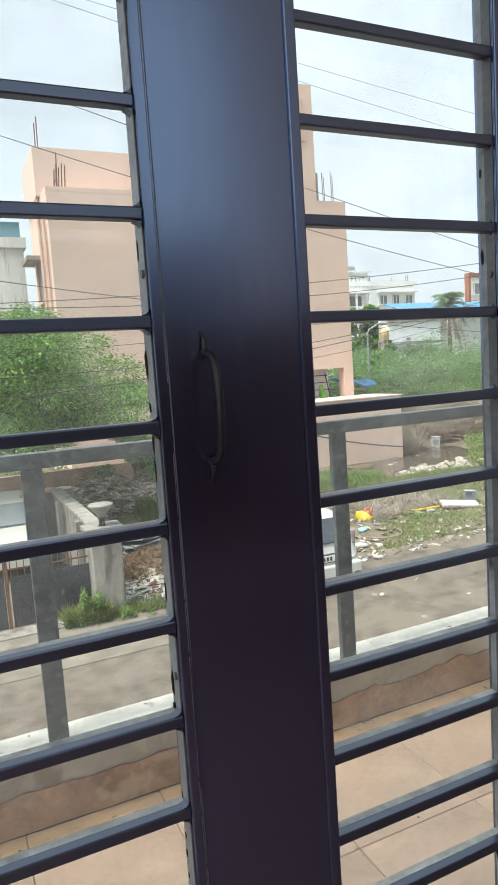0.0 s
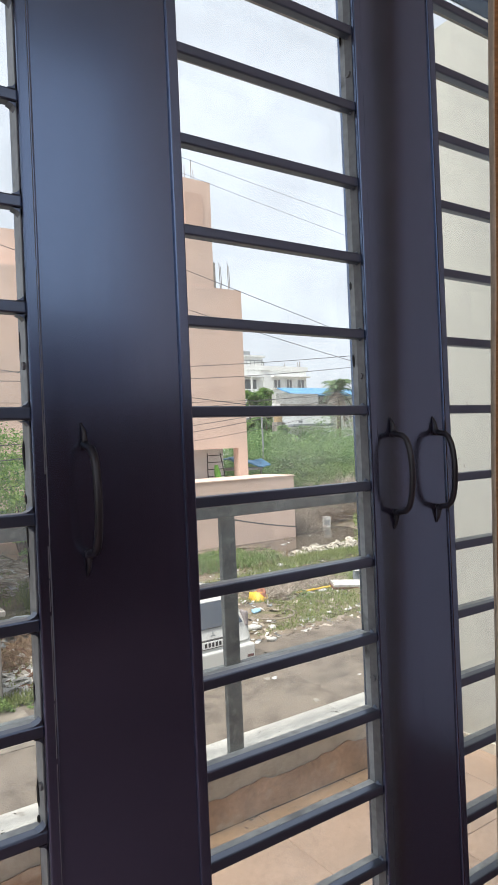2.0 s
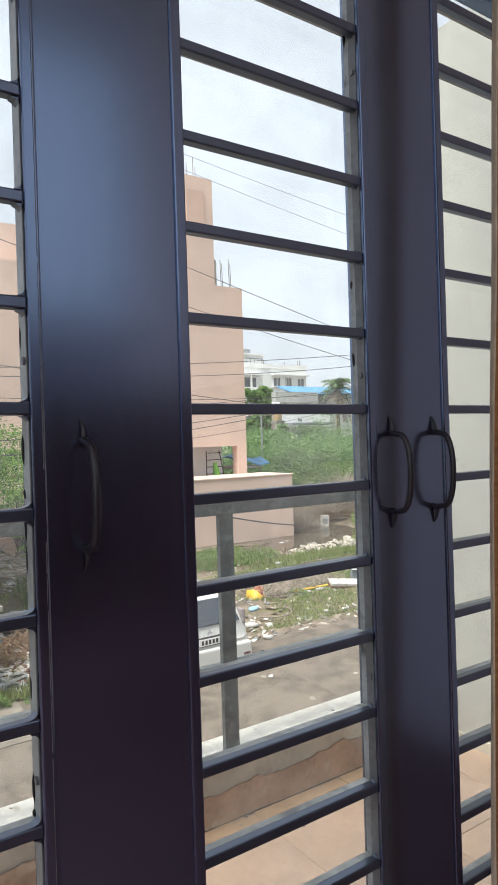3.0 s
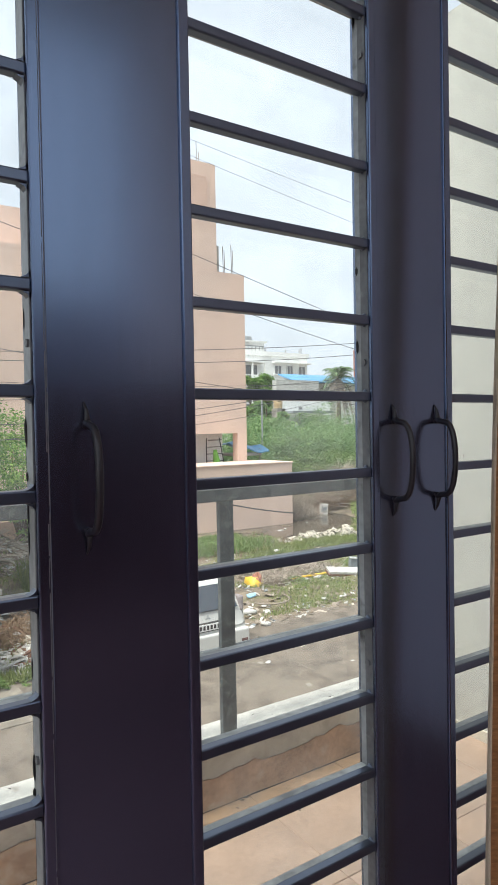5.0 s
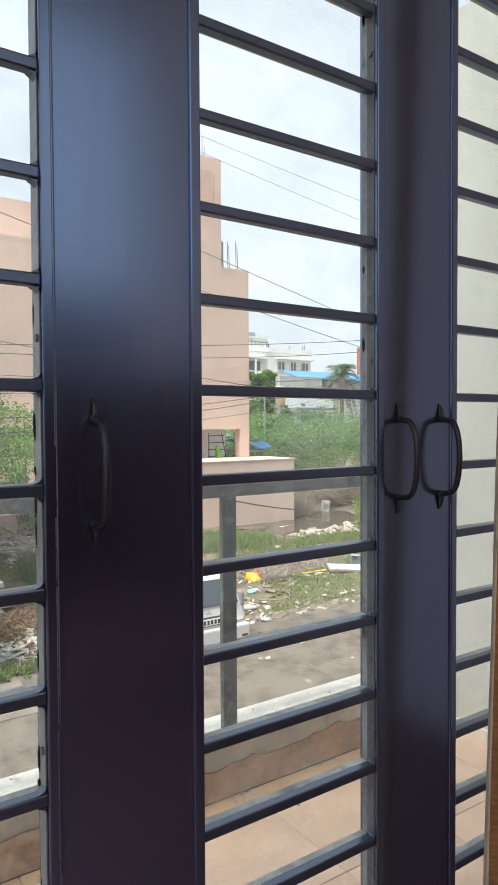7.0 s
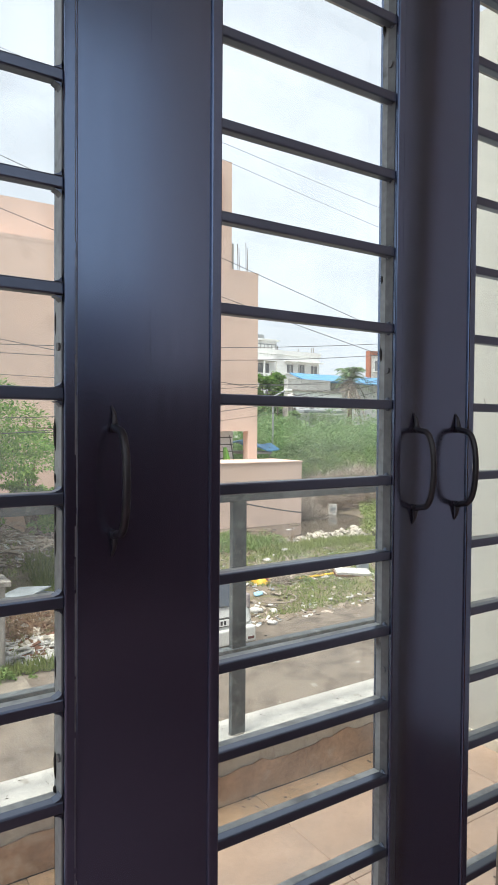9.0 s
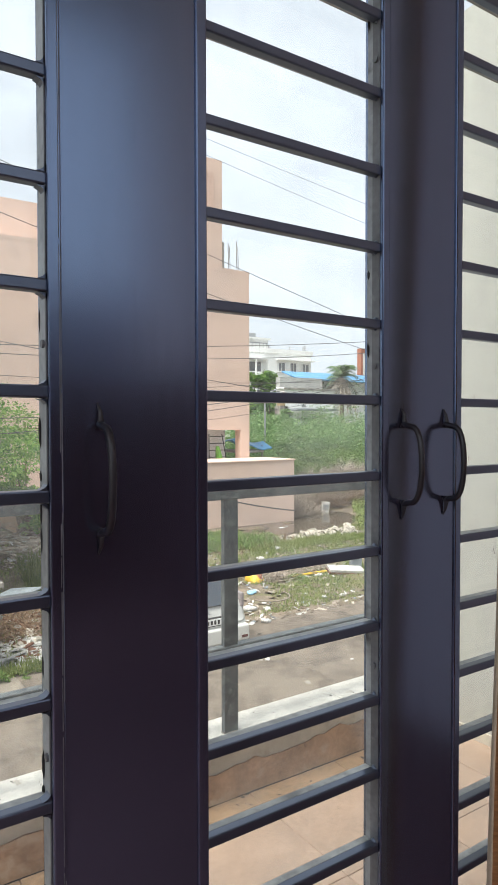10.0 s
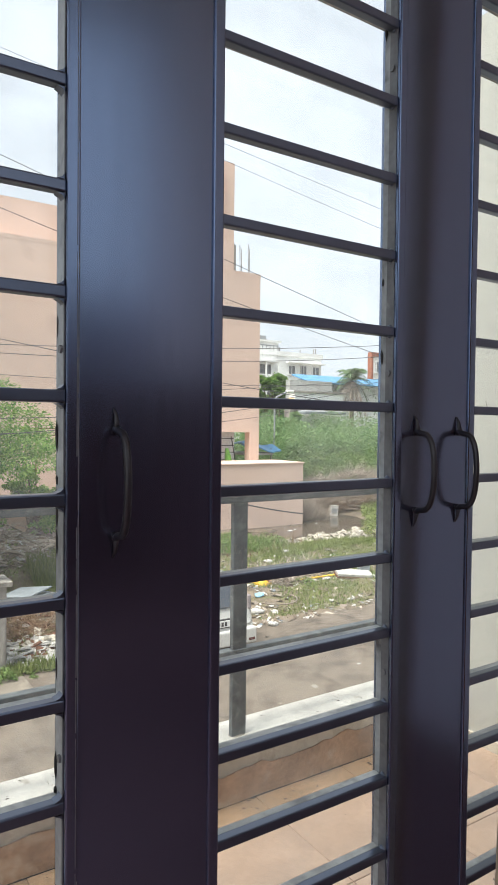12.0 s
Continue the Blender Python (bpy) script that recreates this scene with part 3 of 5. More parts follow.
tagged(part("ground", ground_bm(), M_EARTH, smooth=True), "uneven earth with grass and litter", "ground", kind="structure")


def pond_bm():
    bm = bmesh.new()
    rim = []
    for i in range(48):
        a = 2 * math.pi * i / 48
        u, v = 3.9 * 1.3 * math.cos(a), (3.0 if math.sin(a) > 0 else 2.1) * 1.3 * math.sin(a)
        rim.append(bm.verts.new((18.3 + 0.8 * u - 0.6 * v, 22.3 + 0.6 * u + 0.8 * v, POND_Z)))
    bm.faces.new(rim)
    return bm


tagged(part("water", pond_bm(), M_WATER), "still muddy pond at the foot of the peach wall", "pond", kind="structure")


def road_bm():
    """A thin worn sheet with a ragged far edge."""
    bm = bmesh.new()
    prev = None
    for i in range(241):
        x = -30 + i * 0.4
        far = 10.85 + (0.5 * noise.noise(Vector((x * 0.35, 2, 0))) + 0.2 * noise.noise(Vector((x * 1.6, 5, 0))) + 0.3 if x > 3.2 else 0.0)
        cur = [bm.verts.new((x, 1.6, LEVEL + 0.012)), bm.verts.new((x, far, LEVEL + 0.012)), bm.verts.new((x, far + 0.03, LEVEL - 0.06))]
        if prev:
            for s in range(2):
                bm.faces.new((prev[s], cur[s], cur[s + 1], prev[s + 1]))
        prev = cur
    return bm


tagged(part("road", road_bm(), M_ROAD), "dusty worn street with pale patches", "road", kind="structure")

# ---- the peach building ----
FY = 21.5
BEYOND = pose(-0.005, 0.13, -3.753) @ Matrix.Scale(1.173, 4)   # its plan is drawn at 1 : 1.173


def building():
    ob = thing("apartment_building", "unfinished peach-pink apartment block with bare rods on its roof", "building", at=BEYOND)
    b = -LEVEL
    slab = 7.42 + b
    bm = bmesh.new()
    add_box(bm, (3.62, FY, 0), (12.2, FY + 4.2, slab))
    add_box(bm, (12.2, FY + 1.6, 4.15), (14.95, FY + 4.2, slab))
    add_box(bm, (12.2, FY + 1.6, 0), (14.75, FY + 4.2, 4.15))
    add_box(bm, (12.2, FY, 0), (14.95, FY + 1.6, 2.85))
    add_box(bm, (12.2, FY, 4.15), (14.95, FY + 1.6, slab))
    add_box(bm, (14.52, FY, 2.85), (14.95, FY + 0.4, 4.15))
    part("wall", bm, M_PINK, ob)
    part("roof_slab", box_bm((3.615, FY - 0.004, slab), (14.955, FY + 4.2, slab + 0.14)), M_PINK, ob)
    part("upper_storey", box_bm((3.50, FY + 1.2, slab + 0.14), (8.6, FY + 4.25, 9.15 + b)), M_PINK, ob)
    part("stair_tower", box_bm((10.6, FY + 0.05, slab + 0.14), (13.70, FY + 5, 11.76 + b)), M_PINK, ob)
    part("tower_niche", box_bm((12.5, FY + 0.0, 9.7 + b), (13.3, FY + 0.06, 11.2 + b)), M_PINKTRIM, ob)
    part("roof_ledge", box_bm((6.17, FY + 1.05, 7.72 + b), (6.9, FY + 1.21, 7.82 + b)), M_CONC, ob)
    for x, y, h in ((3.95, 0.3, 0.6), (4.02, 0.3, 0.75), (4.2, 0.3, 0.8), (4.06, 0.35, 1.15), (4.12, 0.4, 0.7), (4.3, 0.3, 0.75), (3.97, 0.5, 0.3), (3.62, 1.4, 2.4), (3.70, 1.4, 2.6)):
        bm = bmesh.new()
        tube(bm, [(x, FY + y, slab + 0.1), (x + 0.06, FY + y, slab + 0.16 + h)], 0.02, 6)
        part("rod", bm, M_REDIRON, ob)
    part("column", box_bm((13.82, FY + 0.3, slab + 0.1), (13.95, FY + 0.5, slab + 1.25)), M_CONC, ob)
    for x, h in ((14.35, 1.2), (14.42, 1.05), (14.75, 1.3), (14.82, 1.1), (12.9, 4.9), (13.2, 5.2), (13.3, 4.8)):
        bm = bmesh.new()
        tube(bm, [(x, FY + 0.6, slab + 0.1), (x - 0.03, FY + 0.6, slab + 0.16 + h)], 0.016, 6)
        part("rod", bm, M_CONC, ob)
    for y, z0, z1 in ((0.5, 2.2, 9.6), (1.5, 3.5, 10.6), (2.9, 2.0, 8.6)):
        bm = bmesh.new()
        tube(bm, [(3.54, FY + y, z0), (3.54, FY + y, z1)], 0.055, 8)
        part("drain_pipe", bm, M_PINKTRIM, ob)
    part("sunshade", box_bm((3.1, FY + 2.0, 5.6 + b), (3.63, FY + 3.6, 5.76 + b), 0.02), M_CONC, ob)
    win = part("window", box_bm((3.58, FY + 2.2, 4.2 + b), (3.63, FY + 3.4, 5.5 + b)), M_WINDARK, ob)
    part("sill", box_bm((3.5, FY + 2.1, 4.12 + b), (3.63, FY + 3.5, 4.2 + b)), M_PINKTRIM, win)
    part("inner_wall", box_bm((12.2, FY + 1.57, 2.85), (14.74, FY + 1.598, 4.15)), M_WHITE, ob, "whitewashed inner wall")
    bm = bmesh.new()
    for dx in (-0.42, 0.42):
        tube(bm, [(13.75 + dx, FY + 0.5, 2.85), (13.75 + dx * 0.72, FY + 0.7, 3.98)], 0.022, 6)
    for i in range(4):
        q = 0.40 - 0.026 * i
        tube(bm, [(13.75 - q, FY + 0.54, 3.05 + 0.28 * i), (13.75 + q, FY + 0.54, 3.05 + 0.28 * i)], 0.018, 6)
    part("ladder", bm, M_BLACK, ob)
    bm = bmesh.new()
    tube(bm, [(13.78, FY + 0.42, 2.86), (13.74, FY + 0.44, 3.2), (13.70, FY + 0.46, 3.5)], [0.16, 0.13, 0.07], 7)
    part("cloth", bm, M_GREEN, ob, "bright green hanging cloth")
    return ob


building()
fore = thing("compound_block", "low peach-pink walled terrace before the apartment block", "building", at=BEYOND)
part("wall", box_bm((7.6, 19.4, 0), (15.63, FY - 0.01, 2.98)), M_PINK, fore)
part("coping", box_bm((7.58, 19.36, 2.98), (15.67, FY - 0.13, 3.03), 0.01), M_PINK, fore)
low = thing("boundary_wall", "stained reddish boundary wall under the tree", "wall", at=pose(0, 0, LEVEL))
part("wall", box_bm((-6, 20.0, 0), (7.5, 20.2, 1.6)), M_REDWALL, low)

# ---- the gated yard across the street ----
pillar = thing("gate_pillar", "stained grey concrete gate pillar with a flat cap", "pillar", at=pose(0, 0, LEVEL))
part("shaft", box_bm((2.12, 10.95, 0), (2.66, 11.45, 1.57), 0.015), M_CONC, pillar)
part("cap", box_bm((2.04, 10.87, 1.57), (2.74, 11.53, 1.66), 0.012), M_CONC, pillar)
lampo = thing("pillar_lamp", "dull white bowl-shaped lamp on the gate pillar", "lamp", at=pose(2.39, 11.2, LEVEL + 1.66))
bm = bmesh.new()
tube(bm, [(0, 0, 0), (0, 0, 0.05), (0, 0, 0.16)], [0.07, 0.05, 0.06], 14)
part("stem", bm, M_BLACK, lampo, smooth=True)
bm = bmesh.new()
tube(bm, [(0, 0, 0.16), (0, 0, 0.2), (0, 0, 0.27), (0, 0, 0.34), (0, 0, 0.385), (0, 0, 0.41), (0, 0, 0.42)], [0.06, 0.08, 0.14, 0.2, 0.235, 0.22, 0.02], 20)
part("bowl", bm, M_BOWL, lampo, "dull grey-beige bowl", smooth=True)
side = thing("yard_wall", "stained concrete side wall of the yard with sloping coping", "wall", at=pose(0, 0, LEVEL))
part("wall", box_bm((2.28, 11.46, 0), (2.46, 16.6, 1.52)), M_CONC, side)
part("coping", box_bm((2.22, 11.54, 1.52), (2.52, 16.6, 1.60), 0.01), M_CONC, side)
for y in (12.6, 15.0):
    part("pier", box_bm((2.14, y, 0), (2.28, y + 0.3, 1.50), 0.01), M_CONC, side)
part("end_pier", box_bm((1.5, 16.61, 0), (2.9, 16.9, 1.5), 0.015), M_CONC, side)
for i in range(7):
    slab = thing("stone_block", "pale broken stone block lying on the yard wall", "stone block", "blocks on the yard wall", at=pose(1.7 + 0.17 * i, 16.75, LEVEL + 1.50 + 0.05 * (i % 2), 0, 3 * (i % 3) - 3, 23 * i))
    part("block", box_bm((-0.22, -0.14, 0), (0.20, 0.13, 0.05), 0.01), M_LEDGE if i % 3 else M_REDWALL, slab)
gate = thing("yard_gate", "dark sheet-metal gate with rusty posts and pointed rods", "gate", at=pose(0, 0, LEVEL))
for x0, x1 in ((-1.2, -0.02), (0.0, 0.62), (0.72, 2.10)):
    part("sheet", box_bm((x0, 11.30, 0.06), (x1, 11.33, 0.98), 0.003), M_GATE, gate)
for x in (0.66,):
    part("post", box_bm((x - 0.03, 11.27, 0.0), (x + 0.03, 11.34, 1.42)), M_REDIRON, gate)
for i in range(28):
    x = -1.15 + i * 0.118
    bm = bmesh.new()
    tube(bm, [(x, 11.315, 0.98), (x, 11.315, 1.22), (x, 11.315, 1.3)], [0.009, 0.009, 0.001], 6)
    part("rod", bm, M_REDIRON, gate)
part("rod_rail", box_bm((-1.2, 11.305, 1.10), (2.10, 11.325, 1.125)), M_REDIRON, gate)
setting("pavement_verge", box_bm((-8, 9.15, LEVEL - 0.1), (2.9, 10.84, LEVEL + 0.03), 0.01), M_VERGE, "sandy concrete verge beside the street", "pavement")
setting("pavement_apron", box_bm((-8, 10.85, LEVEL - 0.1), (2.5, 11.28, LEVEL + 0.05), 0.01), M_CONC, "concrete strip before the gate", "pavement")


# ---- vehicles ----
def hull(profile, half, inset):
    """A car body from a side profile: (along, height, half-width share) rows swept over the width."""
    bm = bmesh.new()
    secs = []
    for x, s in ((-1.0, inset), (-0.94, 0.985), (-0.6, 1.0), (0.6, 1.0), (0.94, 0.985), (1.0, inset)):
        secs.append([bm.verts.new((x * half * (1.0 if z < 0.95 else 1.0 - 0.40 * (z - 0.95)), y * s + (1 - s) * 2.1, 0.35 + (z - 0.35) * (1 - (1 - s) * 0.8))) for y, z in profile])
    n = len(profile)
    for a, b in zip(secs, secs[1:]):
        for i in range(n):
            bm.faces.new((a[i], a[(i + 1) % n], b[(i + 1) % n], b[i]))
    bm.faces.new(secs[0][::-1])
    bm.faces.new(secs[-1])
    bmesh.ops.recalc_face_normals(bm, faces=bm.faces[:])
    sharp = [e for e in bm.edges if len(e.link_faces) == 2 and e.calc_face_angle(0) > 0.25]
    bmesh.ops.bevel(bm, geom=sharp, offset=0.075, segments=4, affect="EDGES", profile=0.5)
    return bm


def car(label, m, group=""):
    """A small white people carrier; its rear faces -y."""
    ob = thing("car", label, "car", group, at=m)
    prof = [(0.02, 0.32), (0.0, 0.62), (0.05, 0.70), (0.12, 0.95), (0.42, 1.44), (0.62, 1.50), (1.6, 1.53), (2.35, 1.46), (3.15, 1.0), (4.05, 0.86), (4.22, 0.62), (4.2, 0.3), (3.7, 0.24), (0.5, 0.24)]
    part("body", hull(prof, 0.86, 0.95), M_CAR, ob, smooth=True)
    bm = bmesh.new()
    vs = [bm.verts.new(p) for p in ((-0.68, 0.118, 0.97), (0.68, 0.118, 0.97), (0.57, 0.375, 1.39), (-0.57, 0.375, 1.39))]
    f = bm.faces.new(vs)
    r = bmesh.ops.extrude_face_region(bm, geom=[f])
    bmesh.ops.translate(bm, verts=[v for v in r["geom"] if isinstance(v, bmesh.types.BMVert)], vec=(0, -0.02, 0.012))
    part("rear_window", bm, M_CARGLASS, ob)
    bm = bmesh.new()
    vs = [bm.verts.new(p) for p in ((-0.66, 3.13, 1.04), (0.66, 3.13, 1.04), (0.60, 2.44, 1.43), (-0.60, 2.44, 1.43))]
    f = bm.faces.new(vs)
    r = bmesh.ops.extrude_face_region(bm, geom=[f])
    bmesh.ops.translate(bm, verts=[v for v in r["geom"] if isinstance(v, bmesh.types.BMVert)], vec=(0, 0.02, 0.03))
    part("windscreen", bm, M_SCREEN, ob, "windscreen with the sky's reflection painted into its pale colour")
    for s in (-1, 1):
        for y0, y1 in ((0.62, 1.45), (1.52, 2.4)):
            bm = bmesh.new()
            add_box(bm, (-0.012, y0, 1.0), (0.012, y1, 1.36), pose(s * 0.838, 0, 0) @ Matrix.Shear("YZ", 4, (0, 0)))
            part("side_window", bm, M_CARGLASS, ob)
        part("tail_lamp", box_bm((s * 0.79 - 0.04, 0.115, 0.88), (s * 0.79 + 0.04, 0.33, 1.16), 0.03), M_LENS, ob, "smoky clear tail lamp")
        part("headlamp", box_bm((s * 0.68 - 0.13, 4.02, 0.66), (s * 0.68 + 0.13, 4.2, 0.80), 0.03), M_BEAD, ob)
        for y in (0.72, 3.35):
            bm = bmesh.new()
            tube(bm, [(s * 0.66, y, 0.31), (s * 0.84, y, 0.31)], 0.31, 22)
            wheel = part("wheel", bm, M_BLACK, ob, "black tyre")
            bm = bmesh.new()
            tube(bm, [(s * 0.80, y, 0.31), (s * 0.855, y, 0.31)], 0.19, 18)
            part("rim", bm, M_BEAD, wheel)
    part("rear_bumper", box_bm((-0.84, -0.07, 0.30), (0.84, 0.1, 0.60), 0.04, 3), M_CAR, ob)
    for s in (-1, 1):
        part("reflector", box_bm((s * 0.72 - 0.07, -0.078, 0.36), (s * 0.72 + 0.07, -0.06, 0.41), 0.006), M_LAMPRED, ob)
    part("front_bumper", box_bm((-0.82, 4.1, 0.28), (0.82, 4.27, 0.56), 0.04, 3), M_CAR, ob)
    part("grille", box_bm((-0.45, 4.19, 0.62), (0.45, 4.23, 0.76), 0.01), M_BLACK, ob)
    part("plate_frame", box_bm((-0.29, -0.012, 0.648), (0.29, 0.05, 0.807), 0.006), M_BLACK, ob)
    plate = part("number_plate", box_bm((-0.27, -0.02, 0.665), (0.27, 0.055, 0.79), 0.005), M_PLATE, ob)
    for i in range(6):
        part("plate_bar", box_bm((-0.22 + i * 0.075, -0.024, 0.69), (-0.175 + i * 0.075, -0.019, 0.765)), M_BLACK, plate)
    bm = bmesh.new()
    for a in range(3):
        add_box(bm, (-0.012, -0.004, 0.01), (0.012, 0.004, 0.055), pose(0, 0.062, 0.88, 0, 120 * a, 0))
    part("badge", bm, M_BEAD, ob)
    part("rear_wiper", box_bm((-0.1, 0.10, 0.985), (0.32, 0.125, 1.0)), M_BLACK, ob)
    return ob


car("white people carrier parked tail to the street", pose(6.05, 9.55, LEVEL))
car("white car standing in the gated yard", pose(1.0, 18.6, LEVEL, 0, 0, 180))
# ---- plants ----
def leaves(name, seed, n, place, size, material, parent=None, label="", droop=0.3):
    """Many single bent leaves round the points that place() gives."""
    rnd = random.Random(seed)
    verts, faces = [], []
    for _ in range(n):
        p = place(rnd)
        if p is None:
            continue
        L = size * rnd.uniform(0.6, 1.3)
        W = L * rnd.uniform(0.17, 0.32)
        a = rnd.uniform(0, 2 * math.pi)
        tilt = rnd.gauss(-droop, 0.5)
        d = Vector((math.cos(a) * math.cos(tilt), math.sin(a) * math.cos(tilt), math.sin(tilt)))
        s = Vector((-math.sin(a), math.cos(a), rnd.uniform(-0.4, 0.4))).normalized() * W
        p = Vector(p)
        i = len(verts)
        verts += [p, p + d * L * 0.5 + s - Vector((0, 0, 0.08 * L)), p + d * L - Vector((0, 0, 0.25 * L)), p + d * L * 0.5 - s - Vector((0, 0, 0.08 * L))]
        faces += [(i, i + 1, i + 2), (i, i + 2, i + 3)]
    me = bpy.data.meshes.new(name)
    me.from_pydata([tuple(v) for v in verts], [], faces)
    me.materials.append(material)
    ob = new(name, me)
    if parent is not None:
        ob.parent = parent
    return tagged(ob, label)


def leafage(name, seed, tufts, per, size, material, parent=None, label="", flat=0.55):
    """Sprays of small bent leaves: per leaves round each tuft (place, radius, outward way)."""
    rng = np.random.default_rng(seed)
    place = np.repeat(np.array([t[0] for t in tufts]), per, 0)
    rad = np.repeat(np.array([t[1] for t in tufts]), per)[:, None]
    out = np.repeat(np.array([t[2] for t in tufts]), per, 0)
    n = len(place)
    off = rng.normal(size=(n, 3)) * (0.6, 0.6, 0.6 * flat)
    p = place + rad * off
    d = off * (1, 1, 0.4) + 0.8 * out + 0.45 * rng.normal(size=(n, 3)) + (0, 0, -0.15)
    d /= np.linalg.norm(d, axis=1)[:, None]
    side = np.cross(d, rng.normal(size=(n, 3)) * 0.5 + (0, 0, 1))
    side /= np.linalg.norm(side, axis=1)[:, None] + 1e-9
    long = (size * rng.uniform(0.6, 1.3, n))[:, None]
    wide = long * rng.uniform(0.18, 0.32, n)[:, None]
    mid = p + d * long * 0.5
    verts = np.stack([p, mid + side * wide, p + d * long + (0, 0, -0.2) * long, mid - side * wide], 1).reshape(-1, 3)
    base = 4 * np.arange(n)[:, None]
    faces = np.concatenate([base + (0, 1, 2), base + (0, 2, 3)], 1).reshape(-1, 3)
    me = bpy.data.meshes.new(name)
    me.from_pydata(verts.tolist(), [], faces.tolist())
    me.materials.append(material)
    ob = new(name, me)
    if parent is not None:
        ob.parent = parent
    return tagged(ob, label)


def crown_tufts(rnd, centre, rx, rz, count, size):
    """Tufts over the shell of an egg-shaped crown, few on its underside."""
    got = []
    while len(got) < count:
        v = Vector((rnd.gauss(0, 1), rnd.gauss(0, 1), rnd.gauss(0.25, 1))).normalized()
        if v.z < -0.6:
            continue
        q = 0.82 + 0.22 * noise.noise(v * 2.1 + centre) + rnd.uniform(-0.12, 0.06)
        got.append((tuple(centre + Vector((v.x * rx, v.y * rx, v.z * rz)) * q), size * rnd.uniform(0.7, 1.3), tuple(v)))
    return got


def tree(label, m, height, spread, seed, tuft_count, per, size, material, blobs=26, low=0.3):
    rnd = random.Random(seed)
    ob = thing("tree", label, "tree", at=m)
    bm = bmesh.new()
    tube(bm, [(0, 0, -0.3), (0.05, 0, height * 0.25), (0.0, 0.1, height * 0.5), (0.1, 0.05, height * 0.85)], [0.16, 0.13, 0.09, 0.03], 9)
    tufts = []
    for i in range(blobs):
        a, r = rnd.uniform(0, 2 * math.pi), spread * math.sqrt(rnd.random())
        z = height * (low + (0.92 - low) * rnd.random() ** 0.8 * (1 - 0.25 * (r / spread) ** 2))
        c = Vector((r * math.cos(a), r * math.sin(a), z))
        rad = spread * rnd.uniform(0.17, 0.32)
        tufts += crown_tufts(rnd, c, rad, rad * 0.7, tuft_count, rad * 0.30)
        tube(bm, [(0.02, 0.03, height * (0.3 + 0.3 * rnd.random())), c * 0.55 + Vector((0, 0, z * 0.35)), c], [0.05, 0.03, 0.008], 5)
    part("trunk", bm, M_BARK, ob)
    leafage("crown", seed + 1, tufts, per, size, material, ob)
    return ob


tree("broad bright green tree before the peach building", pose(2.0, 17.2, LEVEL), 6.5, 3.0, 11, 34, 46, 0.088, M_LEAF, 64, 0.41)
tree("bright green young tree by the boundary wall", pose(-1.6, 17.6, LEVEL), 5.6, 2.4, 12, 30, 30, 0.105, M_LEAF, 30, 0.3)
tree("bushy green shrub beside the boundary wall", pose(5.1, 18.6, LEVEL), 3.1, 1.0, 13, 18, 26, 0.10, M_LEAF, 22, 0.3)
tree("leafy green tree before the white house", pose(34.2, 48.0, LEVEL), 10.9, 2.3, 14, 30, 26, 0.24, M_LEAF, 44, 0.22)
tree("smaller green tree beside the grey shed", pose(36.8, 48.3, LEVEL), 9.9, 1.7, 15, 28, 26, 0.24, M_LEAF, 30, 0.25)
tree("round green tree at the edge of the thicket", pose(30.6, 42.0, LEVEL), 7.0, 1.8, 16, 30, 26, 0.22, M_LEAF2, 22, 0.25)


def shrubs(label, seed, count, x_of, y0, y1, top, material, size=0.17):
    """Bushy crowns growing into each other, with gaps and an uneven top."""
    rnd = random.Random(seed)
    tufts = []
    for _ in range(count):
        y = rnd.uniform(y0, y1)
        x = rnd.uniform(*x_of(y))
        h = top(x, y) * rnd.uniform(0.66, 1.15)
        rx = rnd.uniform(0.9, 1.8)
        tufts += crown_tufts(rnd, Vector((x, y, LEVEL + 0.52 * h)), rx, 0.55 * h, 26, 0.52)
    return tagged(leafage("thicket", seed + 1, tufts, 32, size, material, flat=0.32), label, "shrubs", kind="stuff")


def thicket(label, x0, x1, y0, y1, top, seed, n, size, material, base=LEVEL):
    """A dense mass of weeds with an uneven top."""
    def place(r):
        x, y = r.uniform(x0, x1), r.uniform(y0, y1)
        h = top(x, y) * (0.75 + 0.35 * noise.noise(Vector((x * 0.45, y * 0.45, seed))) + 0.2 * noise.noise(Vector((x * 1.3, y * 1.3, seed))))
        if h <= 0:
            return None
        t = r.random() ** 0.35
        return (x, y, base + h * t)
    ob = leaves("thicket", seed, n, place, size, material, None)
    return tagged(ob, label, "shrubs", kind="stuff")


shrubs("dense green thicket beyond the waste ground", 21, 190, lambda y: (0.62 * y, 1.18 * y), 32.0, 43.5, lambda x, y: 3.7 + 0.17 * (y - 32), M_LEAF2)
shrubs("lower green bushes before the thicket", 23, 46, lambda y: (0.70 * y, 1.15 * y), 29.8, 32.0, lambda x, y: 2.7, M_WEED, 0.13)
thicket("green weeds on the bank of the pond", 17.6, 31, 17.6, 26.5, lambda x, y: 0.8 if x > 17.7 + 0.85 * (y - 17.85) else 0.0, 25, 60000, 0.10, M_GRASS)
thicket("leafy green weeds at the foot of the gate pillar", 1.35, 2.3, 10.62, 10.93, lambda x, y: 1.3 * max(0.0, 0.25 + 1.3 * noise.noise(Vector((x * 4.2, 1.5, 0)))), 28, 2400, 0.05, M_WEED)
thicket("low leafy weeds beside the gate pillar", 2.2, 3.1, 10.55, 10.92, lambda x, y: 0.5 * max(0.0, 0.3 + 1.3 * noise.noise(Vector((x * 5.1, 4.5, 0)))), 29, 1400, 0.045, M_WEED)
